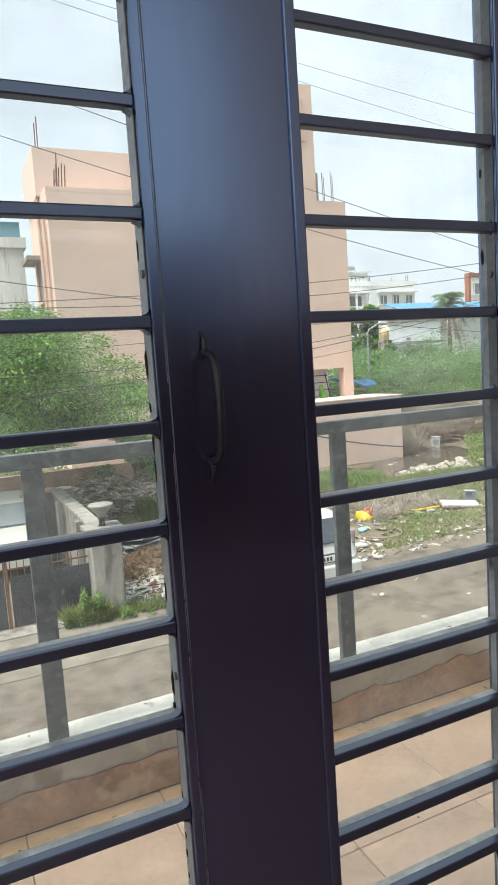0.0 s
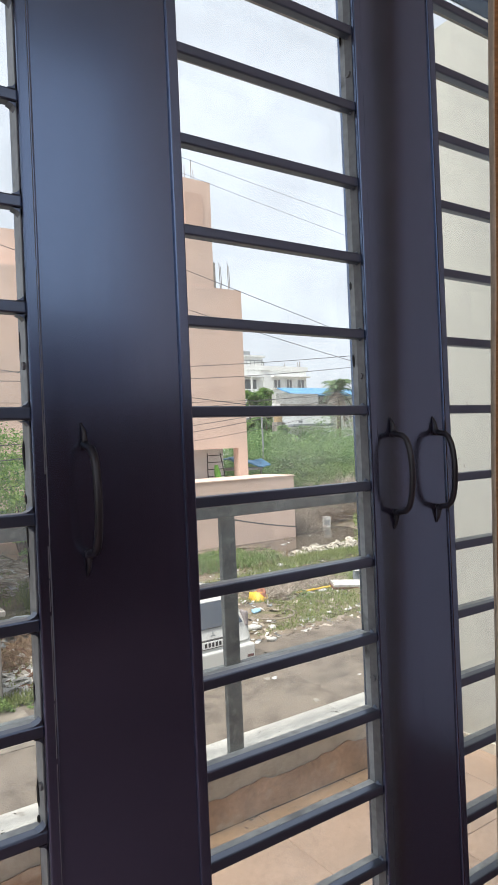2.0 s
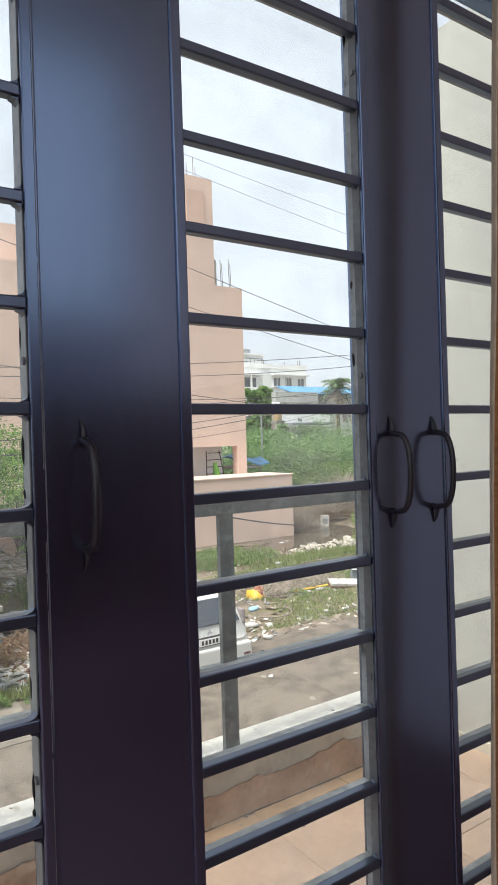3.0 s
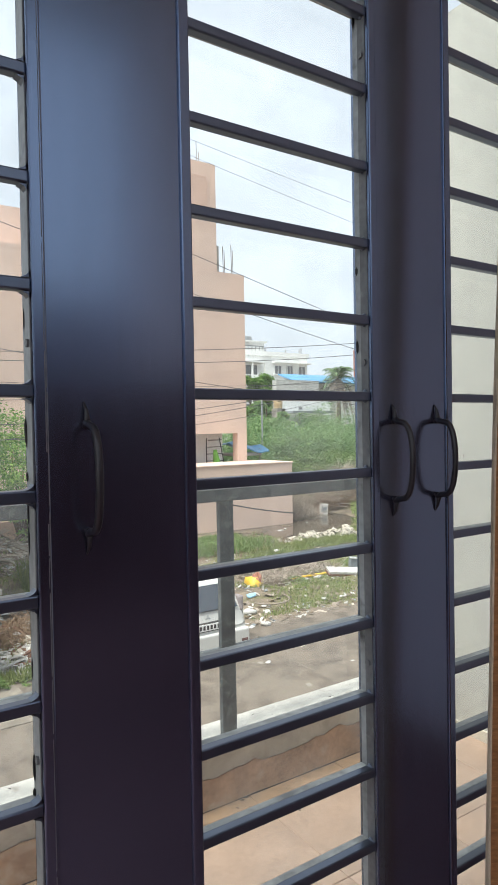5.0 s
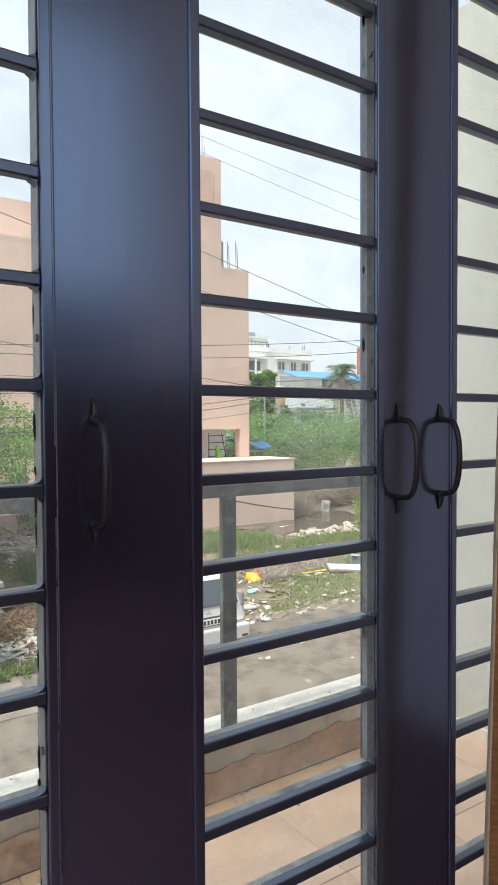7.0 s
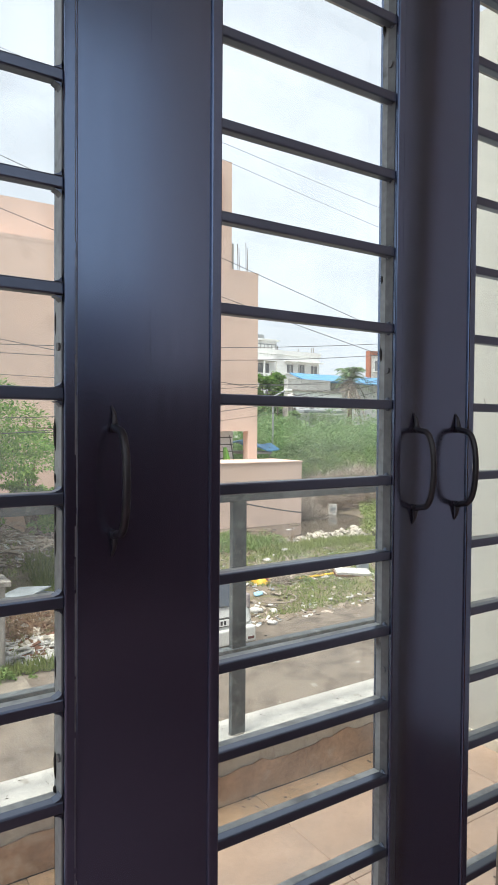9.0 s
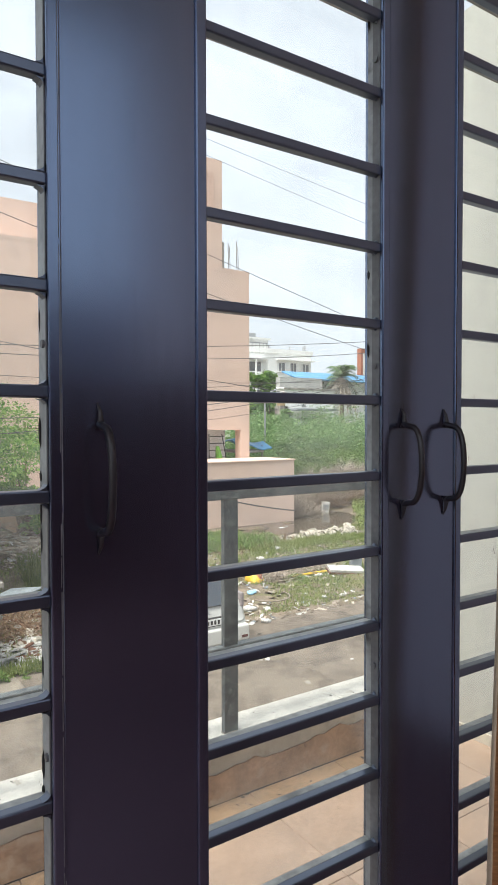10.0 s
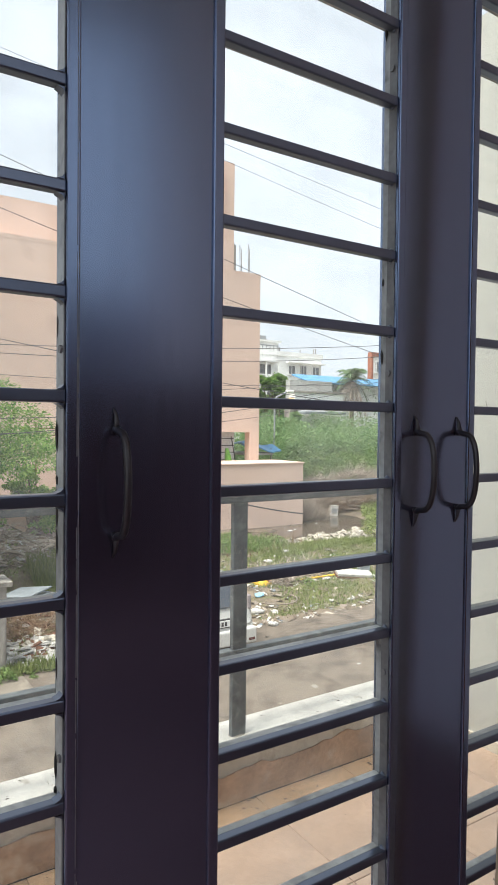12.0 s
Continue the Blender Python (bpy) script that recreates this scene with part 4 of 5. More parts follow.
thicket("soft green weeds at the foot of the terrace wall", 11.2, 14.6, 18.6, 20.4, lambda x, y: 0.5 * max(0.0, 0.45 + 1.2 * noise.noise(Vector((x * 0.9, y * 0.9, 3)))), 30, 8000, 0.06, M_WEED)
thicket("low green weeds among the litter", 10.4, 15.5, 12.6, 16.4, lambda x, y: 0.4 * max(0.0, 1.6 * noise.noise(Vector((x * 1.1, y * 1.1, 8))) - 0.15), 31, 14000, 0.05, M_WEED)
thicket("green creeper behind the boundary wall", -1, 7, 20.2, 21.2, lambda x, y: 1.9, 27, 6000, 0.15, M_LEAF)


def brush(label, seed, n, x0, x1, y0, y1, high, long, thick, material, upright=0.3):
    """A tangle of thin dry sticks over the heap."""
    rnd = random.Random(seed)
    verts, faces = [], []
    for _ in range(n):
        x, y = rnd.uniform(x0, x1), rnd.uniform(y0, y1)
        top = high * (0.7 + 0.5 * noise.noise(Vector((x * 0.8, y * 0.8, seed))))
        p = Vector((x, y, ground_height(x, y) + top * rnd.random() ** 0.7))
        a, e = rnd.uniform(0, 6.283), rnd.gauss(upright, 0.45)
        d = Vector((math.cos(a) * math.cos(e), math.sin(a) * math.cos(e), math.sin(e))) * long * rnd.uniform(0.4, 1.3)
        q = d.orthogonal().normalized() * thick
        r = d.cross(q).normalized() * thick
        i = len(verts)
        verts += [p + q, p - 0.5 * q + r, p - 0.5 * q - r, p + d]
        faces += [(i, i + 1, i + 3), (i + 1, i + 2, i + 3), (i + 2, i, i + 3)]
    me = bpy.data.meshes.new("brush")
    me.from_pydata([tuple(v) for v in verts], [], faces)
    me.materials.append(material)
    return tagged(new("brush", me), label, "brushwood", kind="stuff")


brush("grey-brown dry brush behind the pond", 51, 20000, 18.5, 31, 24.7, 28.5, 1.25, 1.15, 0.016, M_DRY, 0.12)
brush("green shoots among the dry brush", 59, 5000, 18.5, 31, 24.9, 28.5, 1.2, 0.5, 0.018, M_WEED, 0.5)
brush("dead stalks at the corner of the peach wall", 59, 1800, 18.5, 20.3, 23.4, 24.8, 0.8, 0.9, 0.012, M_DRY, 0.6)
brush("brown straw in the brush behind the pond", 60, 9000, 18.5, 31, 24.5, 26.5, 0.6, 0.8, 0.012, M_STRAW, 0.5)
brush("dry twigs and straw beside the gate pillar", 52, 900, 2.95, 4.3, 12.3, 13.5, 0.22, 0.4, 0.008, M_STRAW)
brush("grey twigs strewn on the waste ground", 53, 1500, 10.3, 13.2, 13.9, 15.6, 0.2, 0.5, 0.011, M_DRY, 0.15)
brush("green weeds on the shore of the pond", 55, 4500, 9.5, 13.9, 18.0, 21.2, 0.10, 0.26, 0.013, M_WEED, 0.8)
brush("yellow-green grass before the stone heap", 63, 2500, 12.5, 17.0, 16.6, 18.0, 0.04, 0.2, 0.012, M_GRASS, 0.9)
brush("dry yellow stalks on the shore of the pond", 64, 500, 9.5, 15, 17.5, 20.5, 0.1, 0.3, 0.010, M_STRAW, 0.9)
brush("green weeds at the foot of the gate pillar", 56, 900, 1.5, 2.3, 10.72, 10.94, 0.35, 0.3, 0.012, M_GRASS, 1.0)
brush("low weeds beside the gate pillar", 57, 900, 2.2, 3.6, 10.75, 11.15, 0.08, 0.2, 0.010, M_GRASS, 1.0)
brush("tall grass on the waste ground by the yard", 58, 9000, 4.4, 7.4, 14.0, 16.6, 0.05, 0.3, 0.012, M_GRASS, 1.1)
brush("dark stalks among the debris by the wall", 54, 800, 3.0, 8.5, 17.2, 19.8, 0.4, 0.5, 0.010, M_DRY)


def grass():
    rnd = random.Random(31)
    verts, faces = [], []
    for _ in range(230000):
        x, y = rnd.uniform(2.6, 30), rnd.uniform(11.4, 22)
        if noise.noise(Vector((x * 0.35, y * 0.35, 9))) + 0.5 * noise.noise(Vector((x * 1.1, y * 1.1, 2))) + rnd.uniform(-0.28, 0.28) < 0.03 - 0.16 * min(1, max(0, (y - 12.5) / 3)):
            continue
        z = ground_height(x, y)
        if z < POND_Z:
            continue
        h = rnd.uniform(0.03, 0.13) * (0.7 + 0.6 * rnd.random())
        a = rnd.uniform(0, 6.283)
        dx, dy = math.cos(a), math.sin(a)
        w = 0.009
        i = len(verts)
        verts += [(x - dy * w, y + dx * w, z), (x + dy * w, y - dx * w, z), (x + dx * h * 0.6, y + dy * h * 0.6, z + h)]
        faces.append((i, i + 1, i + 2))
    me = bpy.data.meshes.new("grass")
    me.from_pydata(verts, [], faces)
    me.materials.append(M_GRASS)
    return tagged(new("grass", me), "patchy grass on the waste ground", "grass", kind="stuff")


grass()


def palm(m, height):
    ob = thing("palm_tree", "distant palm with drooping dry fronds", "palm", at=m)
    bm = bmesh.new()
    tube(bm, [(0, 0, 0), (0.2, 0, height * 0.5), (0.1, 0, height)], [0.25, 0.2, 0.16], 8)
    part("trunk", bm, M_BARK, ob)
    rnd = random.Random(5)
    for i in range(46):
        a = rnd.uniform(0, 6.283)
        up = rnd.uniform(-1.3, 1.45)
        bm = bmesh.new()
        spine = []
        for j in range(15):
            t = j / 14
            r = 2.6 * t * math.cos(up * 0.75)
            spine.append(Vector((0.1 + r * math.cos(a), r * math.sin(a), height + 3.0 * t * math.sin(up) - 2.0 * t * t)))
        for j in range(14):
            t = j / 14
            along = (spine[j + 1] - spine[j]).normalized()
            side_way = Vector((-math.sin(a), math.cos(a), 0))
            for s in (-1, 1):
                tip = spine[j] + (side_way * s + along * 0.9 - Vector((0, 0, 0.5))) * 0.62 * (1.05 - t) ** 0.6
                vs = [bm.verts.new(spine[j]), bm.verts.new(spine[j] + along * 0.13), bm.verts.new(tip)]
                bm.faces.new(vs)
            v = [bm.verts.new(q) for q in (spine[j] + side_way * 0.03, spine[j] - side_way * 0.03, spine[j + 1] - side_way * 0.025, spine[j + 1] + side_way * 0.025)]
            bm.faces.new(v)
        part("frond", bm, M_PALM if up > -0.2 else M_DRY, ob)
    return ob


palm(pose(42.5, 46.8, LEVEL), 9.0)


# ---- distant houses ----
def house(label, x0, x1, y, z1, depth, wall, windows=(), parapet=0.5, trim=None):
    ob = thing("house", label, "house", at=pose(0, 0, LEVEL))
    part("wall", box_bm((x0, y, 0), (x1, y + depth, z1 - LEVEL)), wall, ob)
    part("parapet", box_bm((x0 - 0.15, y - 0.15, z1 - LEVEL), (x1 + 0.15, y + depth, z1 - LEVEL + parapet)), trim or wall, ob)
    for wx, wz, w, h in windows:
        win = part("window", box_bm((wx, y - 0.05, wz - LEVEL), (wx + w, y + 0.02, wz - LEVEL + h)), M_WINDARK, ob)
        for f in (0.0, 0.5, 1.0):
            part("frame", box_bm((wx + f * (w - 0.07), y - 0.1, wz - LEVEL), (wx + f * (w - 0.07) + 0.07, y - 0.04, wz - LEVEL + h)), M_WHITE, win)
        part("sill", box_bm((wx - 0.2, y - 0.25, wz - LEVEL - 0.12), (wx + w + 0.2, y - 0.04, wz - LEVEL)), M_WHITE, win)
    return ob


H = 60.0
white = house("white flat-roofed house beyond the trees", 40.5, 49.6, H, 9.5, 8, M_WHITE, ((44.7, 7.5, 1.05, 0.95), (46.5, 6.9, 0.9, 1.6), (48.2, 7.5, 1.05, 0.95)))
part("roof_room", box_bm((40.6, H + 0.4, 10.0 + 3), (43.6, H + 4, 11.0 + 3)), M_WHITE, white)
part("roof_room_slab", box_bm((40.4, H + 0.2, 11.0 + 3), (43.9, H + 4, 11.2 + 3)), M_WHITE, white)
for x, h in ((44.0, 1.3), (44.2, 1.0), (47.2, 0.9), (49.2, 1.1), (49.5, 1.2)):
    bm = bmesh.new()
    tube(bm, [(x, H + 1, 12.4), (x, H + 1, 12.6 + h)], 0.06, 6)
    part("rod", bm, M_CONC, white)
part("roof_tank", box_bm((41.4, H + 1, 14.2), (42.4, H + 2, 14.8), 0.1), M_BEAD, white)
for i, z in enumerate((3.0, 6.1, 9.2, 11.6)):
    part("balcony_slab", box_bm((39.2, H - 1.0, z), (42.9, H + 0.1, z + 0.2), 0.02), M_WHITE, white)
    if i < 3:
        # flat dark sheet on the wall paints the balcony's shade
        part("balcony_opening", box_bm((39.6, H - 0.06, z + 0.2), (42.3, H - 0.01, z + 2.2)), M_WINDARK, white, "dark panel painted as the balcony opening's shade")
        part("balcony_rail", box_bm((39.25, H - 0.97, z + 0.95), (42.85, H - 0.90, z + 1.05)), M_WHITE, white)
        part("balcony_panel", box_bm((40.9, H - 0.97, z + 0.2), (42.85, H - 0.91, z + 0.95)), M_WHITE, white)
for x in (39.25, 41.0, 42.7):
    part("balcony_post", box_bm((x, H - 0.98, 0), (x + 0.16, H - 0.80, 11.6)), M_WHITE, white)
for i in range(6):
    part("stair_rail", box_bm((40.6 + 0.5 * i, H - 0.1, 12.4), (40.66 + 0.5 * i, H - 0.04, 13.6)), M_BEAD, white)
part("stair_rail", box_bm((40.6, H - 0.1, 13.5), (43.2, H - 0.04, 13.6)), M_BEAD, white)
for x, w in ((44.6, 1.3), (46.4, 1.3), (48.3, 1.3)):
    part("sunshade", box_bm((x - 0.2, H - 0.6, 11.75), (x + w + 0.2, H - 0.05, 11.87)), M_WHITE, white)
tank = thing("water_tank", "tan plastic water tank on a concrete stand", "water tank", at=pose(34.0, 44.9, LEVEL))
part("stand", box_bm((-0.45, -0.4, 0), (0.45, 0.4, 6.0), 0.02), M_CONC, tank)
bm = bmesh.new()
tube(bm, [(0, 0, 6.0), (0, 0, 6.05), (0, 0, 6.35), (0, 0, 6.4), (0, 0, 6.75), (0, 0, 6.9), (0, 0, 7.0)], [0.40, 0.42, 0.42, 0.44, 0.42, 0.30, 0.12], 18)
part("drum", bm, M_TANK, tank, "ribbed tan plastic drum", smooth=True)
far = house("pale building with a brick-orange edge far off", 57.8, 64, H, 10.4, 0.6, M_WHITE, ((58.4, 8.4, 2.4, 1.3),), 0.5, M_ORANGE)
part("corner_band", box_bm((57.5, H - 0.2, 0), (57.8, H + 0.5, 13.9)), M_ORANGE, far)
shed = thing("shed", "weathered grey and white shed with a blue sheet roof", "shed", at=pose(0, 0, LEVEL))
part("wall", box_bm((34.2, 45.4, 0), (39.0, 46.0, 8.55)), M_SHEDWALL, shed, "stained grey wall")
part("lower_roof", box_bm((34.3, 43.2, 5.55), (38.8, 44.4, 5.75), 0.02), M_SHEET, shed, "blue-grey lower roof sheet")
part("annex", box_bm((34.1, 44.5, 0), (39.6, 45.3, 7.4)), M_WHITE, shed, "white painted annex")
part("annex_roof", box_bm((34.0, 44.3, 7.4), (39.8, 45.35, 7.55)), M_CONC, shed)
bm = bmesh.new()
add_box(bm, (38.1, -1.5, -0.06), (50, 1.5, 0.06), pose(0, 49, 9.05, 18))
part("roof", bm, M_BLUETARP, shed, "blue sheet roof")
part("back_wall", box_bm((37.0, 49.5, 0), (49.5, 50, 9.0)), M_WHITE, shed)
part("vent", box_bm((35.9, 44.44, 5.9), (36.3, 44.5, 6.1)), M_WINDARK, shed)
part("vent", box_bm((35.9, 44.44, 5.4), (36.15, 44.5, 5.7)), M_WINDARK, shed)
old = house("stained white building with a teal roof sheet", -6, 4.3, 34, 8.0, 8, M_STREAK)
part("roof_sheet", box_bm((-6, 34.2, 8.5 + 3), (4.25, 40, 9.3 + 3)), M_TEAL, old, "teal roof sheet")
tarp = thing("market_awning", "blue tarpaulin awning beside the peach building", "awning", at=pose(0, 0, LEVEL))
bm = bmesh.new()
rows = []
for i in range(9):
    x = 17.7 + 0.24 * i
    z = 3.48 + 0.10 * math.sin(i * 0.9) - 0.012 * i * i / 4
    rows.append([bm.verts.new((x, y, z + dz)) for y, dz in ((26.4, -0.16), (27.2, 0.14), (28.4, 0.0), (28.4, -0.05), (27.2, 0.08), (26.4, -0.22))])
for u, v in zip(rows, rows[1:]):
    for c in range(6):
        bm.faces.new((u[c], u[(c + 1) % 6], v[(c + 1) % 6], v[c]))
bm.faces.new(rows[0])
bm.faces.new(rows[-1][::-1])
part("sheet", bm, M_BLUETARP, tarp)
part("lower_sheet", box_bm((17.7, 26.6, 2.95), (19.3, 28.4, 3.08), 0.04), M_PAPER, tarp, "white plastic sheet")
for x in (17.9, 19.2):
    part("pole", box_bm((x, 26.7, 0), (x + 0.06, 26.76, 3.3)), M_CONC, tarp)
lampp = thing("street_lamp", "thin grey street lamp post with a bent arm", "street lamp", at=pose(24.9, 34.5, LEVEL))
bm = bmesh.new()
tube(bm, [(0, 0, 0), (0, 0, 6.1), (0.15, 0, 6.35), (1.0, 0, 6.75)], 0.06, 8)
part("pole", bm, M_BEAD, lampp)
part("head", box_bm((0.95, -0.12, 6.68), (1.5, 0.12, 6.86), 0.04), M_WHITE, lampp)

# ---- overhead cables ----
def cable(z_at, x0, x1, y, r=0.0055):
    """A sagging overhead cable through the heights that z_at gives along the street."""
    ob = thing("overhead_cable", "thin black cable strung along the street", "cable", "street cables", at=pose(0, 0, 0))
    bm = bmesh.new()
    n = 40
    tube(bm, [(x0 + (x1 - x0) * i / n, y, z_at(x0 + (x1 - x0) * i / n)) for i in range(n + 1)], r, 5)
    part("wire", bm, M_CABLE, ob)


cable(lambda x: 4.70 - 0.262 * x + 0.0045 * x * x, -6, 14, 8.3)
cable(lambda x: 5.40 - 0.262 * x + 0.0015 * x * x, -6, 14, 8.3)
cable(lambda x: 2.36 + 0.020 * x + 0.0050 * x * x, -6, 14, 8.32)
cable(lambda x: 2.33 - 0.030 * x + 0.0083 * x * x, -6, 14, 8.28)
cable(lambda x: 2.77 - 0.154 * x + 0.004 * x * x, -6, 14, 8.26)
cable(lambda x: 1.44 - 0.024 * x + 0.013 * x * x, -6, 14, 8.34)
cable(lambda x: 1.12 + 0.040 * x + 0.009 * x * x, -6, 14, 8.22)
cable(lambda x: 6.52 - 0.180 * x + 0.0025 * x * x, -6, 14, 8.36, 0.003)
cable(lambda x: 6.50 - 0.135 * x + 0.0015 * x * x, -6, 14, 8.24, 0.003)
cable(lambda x: 1.72 + 0.012 * x + 0.006 * x * x, -6, 14, 8.30, 0.004)
cable(lambda x: 1.30 - 0.060 * x + 0.016 * x * x, -6, 14, 8.38, 0.004)
cable(lambda x: 2.10 - 0.050 * x + 0.007 * x * x, -6, 14, 8.40, 0.004)
for x, top in ((-6.0, 8.2), (14.0, 5.2)):
    ob = thing("utility_pole", "grey concrete pole that carries the street cables", "pole", "street poles", at=pose(x, 8.3, LEVEL))
    bm = bmesh.new()
    tube(bm, [(0, 0, -0.2), (0, 0, top - LEVEL)], [0.17, 0.12], 12)
    part("shaft", bm, M_CONC, ob, smooth=True)
arm = thing("cable_crossarm", "rusty iron cross-arm standing before the peach wall", "cross-arm", at=pose(6.45, 24.2, LEVEL))
for x in (-0.15, 0.22):
    part("post", box_bm((x, -0.03, 0), (x + 0.05, 0.03, 4.42)), M_REDIRON, arm)
for z in (3.95, 4.2):
    part("arm", box_bm((-0.55, -0.035, z), (1.1, -0.031 + 0.03, z + 0.05)), M_REDIRON, arm)
bm = bmesh.new()
tube(bm, [(10.0 + 0.46 * i, 19.2, -0.6 - 0.1125 * i - 0.004 * i * (12 - i)) for i in range(13)], 0.025, 5)
loose = thing("loose_cable", "slack black cable before the peach wall", "cable", at=pose(-0.005, 0.13, -0.234) @ Matrix.Scale(1.173, 4))
part("wire", bm, M_CABLE, loose)

# ---- rubble and litter ----
def stone_bm(seed, r, flat=0.7, rough=0.35, fine=2):
    rnd = random.Random(seed)
    bm = bmesh.new()
    bmesh.ops.create_icosphere(bm, subdivisions=fine, radius=1.0)
    for v in bm.verts:
        q = 1 + rough * noise.noise(v.co * 1.3 + Vector((seed * 3.1, 0, 0))) + 0.5 * rough * noise.noise(v.co * 3 + Vector((seed, 7, 0)))
        v.co = Vector((v.co.x * r * q, v.co.y * r * q * rnd.uniform(0.9, 1.1), v.co.z * r * q * flat))
    return bm


STONES = [mesh_of("stone", stone_bm(i, 0.2, 0.6, 0.9), M_RUBBLE) for i in range(8)]
CLODS = [mesh_of("clod", stone_bm(40 + i, 0.2, 0.6, 0.9), M_DEBRIS) for i in range(4)]
BAGS = [mesh_of("bag", stone_bm(20 + i, 0.25, 0.45, 0.6), M_PAPER, True) for i in range(4)]


def put(kind, label, category, group, meshes, x, y, size, seed, sink=0.3):
    rnd = random.Random(seed)
    ob = new(kind, meshes[seed % len(meshes)])
    ob.matrix_basis = pose(x, y, ground_height(x, y) + size * 0.2 * (1 - sink) * 0.5, rnd.uniform(-12, 12), rnd.uniform(-12, 12), rnd.uniform(0, 360)) @ Matrix.Diagonal((size, size * rnd.uniform(0.7, 1.2), size, 1))
    return tagged(ob, label, category, group)


rs = random.Random(77)
for i in range(170):
    t = rs.random()
    put("stone", "broken white-grey stone on the spoil heap", "stone", "heap of broken stones", STONES, 14.6 + 3.5 * t + rs.gauss(0, 0.35), 17.8 + 1.5 * rs.random(), (0.2 + 0.8 * rs.random() ** 2) * (0.6 + 0.5 * t), i, -2.4 * (i % 2) * rs.random())
for i in range(16):
    x, y = rs.gauss(3.75, 0.42), rs.uniform(11.5, 14.0)
    put("stone", "pale broken rubble beside the gate pillar", "stone", "rubble by the pillar", STONES, max(2.9, x), y, rs.uniform(0.25, 0.8), i + 3)
for i in range(46):
    put("clod", "dark brown clod of debris under the boundary wall", "debris", "debris along the wall", CLODS, rs.uniform(3.2, 8.5), rs.uniform(17.2, 19.6), rs.uniform(0.3, 0.8), i + 5)
for i, (x, y, q) in enumerate(((8.55, 12.0, 1.9), (8.95, 11.8, 1.2), (8.3, 10.95, 1.5), (9.2, 12.3, 0.8), (9.6, 13.2, 0.8), (7.0, 9.06, 0.55), (8.3, 8.2, 0.4), (10.7, 11.8, 1.0), (11.2, 11.7, 0.8),
                              (12.0, 16.5, 1.4), (12.6, 16.9, 1.1), (1.9, 12.9, 1.0), (1.75, 13.6, 0.9), (13.4, 13.9, 1.2), (11.8, 13.9, 1.1), (14.6, 12.2, 0.7), (3.4, 11.75, 1.4), (3.75, 11.9, 1.1), (3.2, 12.4, 1.0), (13.2, 17.2, 1.6))):
    put("plastic_bag", "crumpled white plastic bag lying on the ground", "litter", "scattered white bags", BAGS, x, y, q * 0.36, i)
board = thing("foam_board", "white foam board lying on the waste ground", "board", at=pose(12.95, 13.5, ground_height(12.95, 13.5) + 0.06, 9, 4, -25))
part("sheet", box_bm((-0.52, -0.22, 0.0), (0.52, 0.22, 0.08), 0.015), M_PAPER, board)
part("underside", box_bm((-0.54, -0.24, -0.06), (0.54, 0.24, -0.004), 0.01), M_REDIRON, board, "brown wooden underside")
sack = thing("yellow_sack", "yellow and orange plastic sack, half open", "sack", at=pose(10.25, 14.2, ground_height(10.25, 14.2)))
part("bag", stone_bm(41, 0.27, 0.9, 0.6), M_YELLOW, sack, smooth=True)
part("mouth", stone_bm(43, 0.15, 0.9, 0.5), M_ORANGE, sack, "orange fold").location = (0.03, -0.05, 0.22)
stick = thing("bamboo_pole", "yellow pole lying in the grass", "pole", at=pose(12.0, 13.9, ground_height(12.0, 13.9) + 0.06))
bm = bmesh.new()
tube(bm, [(-0.6, 0.1, 0), (0.8, -0.1, 0.03)], 0.035, 8)
part("rod", bm, M_YELLOW, stick)
hose = thing("old_tyre_tube", "curved buff hose lying on the ground", "hose", at=pose(9.5, 12.6, ground_height(9.5, 12.6) + 0.05))
bm = bmesh.new()
tube(bm, [(0.55 * math.cos(a), 0.6 * math.sin(a), 0.02) for a in [math.radians(200 + 14 * i) for i in range(13)]], 0.017, 7)
part("tube", bm, M_DRY, hose, smooth=True)
crate = thing("white_box", "pale blue-white box at the edge of the pond", "box", at=pose(21.35, 24.3, POND_Z - 0.02, 0, 4, -30))
part("box", box_bm((-0.2, -0.16, 0), (0.2, 0.16, 0.50), 0.03), M_PAPER, crate)
part("lid", box_bm((-0.21, -0.17, 0.50), (0.21, 0.17, 0.54), 0.015), M_PAPER, crate)
part("side_panel", box_bm((-0.13, -0.166, 0.12), (0.13, -0.158, 0.40)), M_SHEET, crate, "faded blue-grey side")
for x, y, w in ((15.6, 21.9, 0.55), (15.1, 22.1, 0.35), (17.6, 22.5, 0.3)):
    drift = thing("driftwood", "dark sodden wood floating on the pond", "wood", "floating scraps", at=pose(x, y, POND_Z, 0, 0, 20 * w))
    part("piece", stone_bm(int(20 * w), w, 0.12, 0.7), M_BARK, drift, smooth=True)
for i, (x, y, w) in enumerate(((16.6, 21.5, 0.5), (17.0, 21.7, 0.35), (18.9, 22.6, 0.3))):
    scrap = new("plastic_bag", BAGS[i])
    scrap.matrix_basis = pose(x, y, POND_Z + 0.01, 0, 0, 50 * i) @ Matrix.Diagonal((w, w * 0.6, w * 0.4, 1))
    tagged(scrap, "white plastic scrap floating on the pond", "litter", "floating scraps")
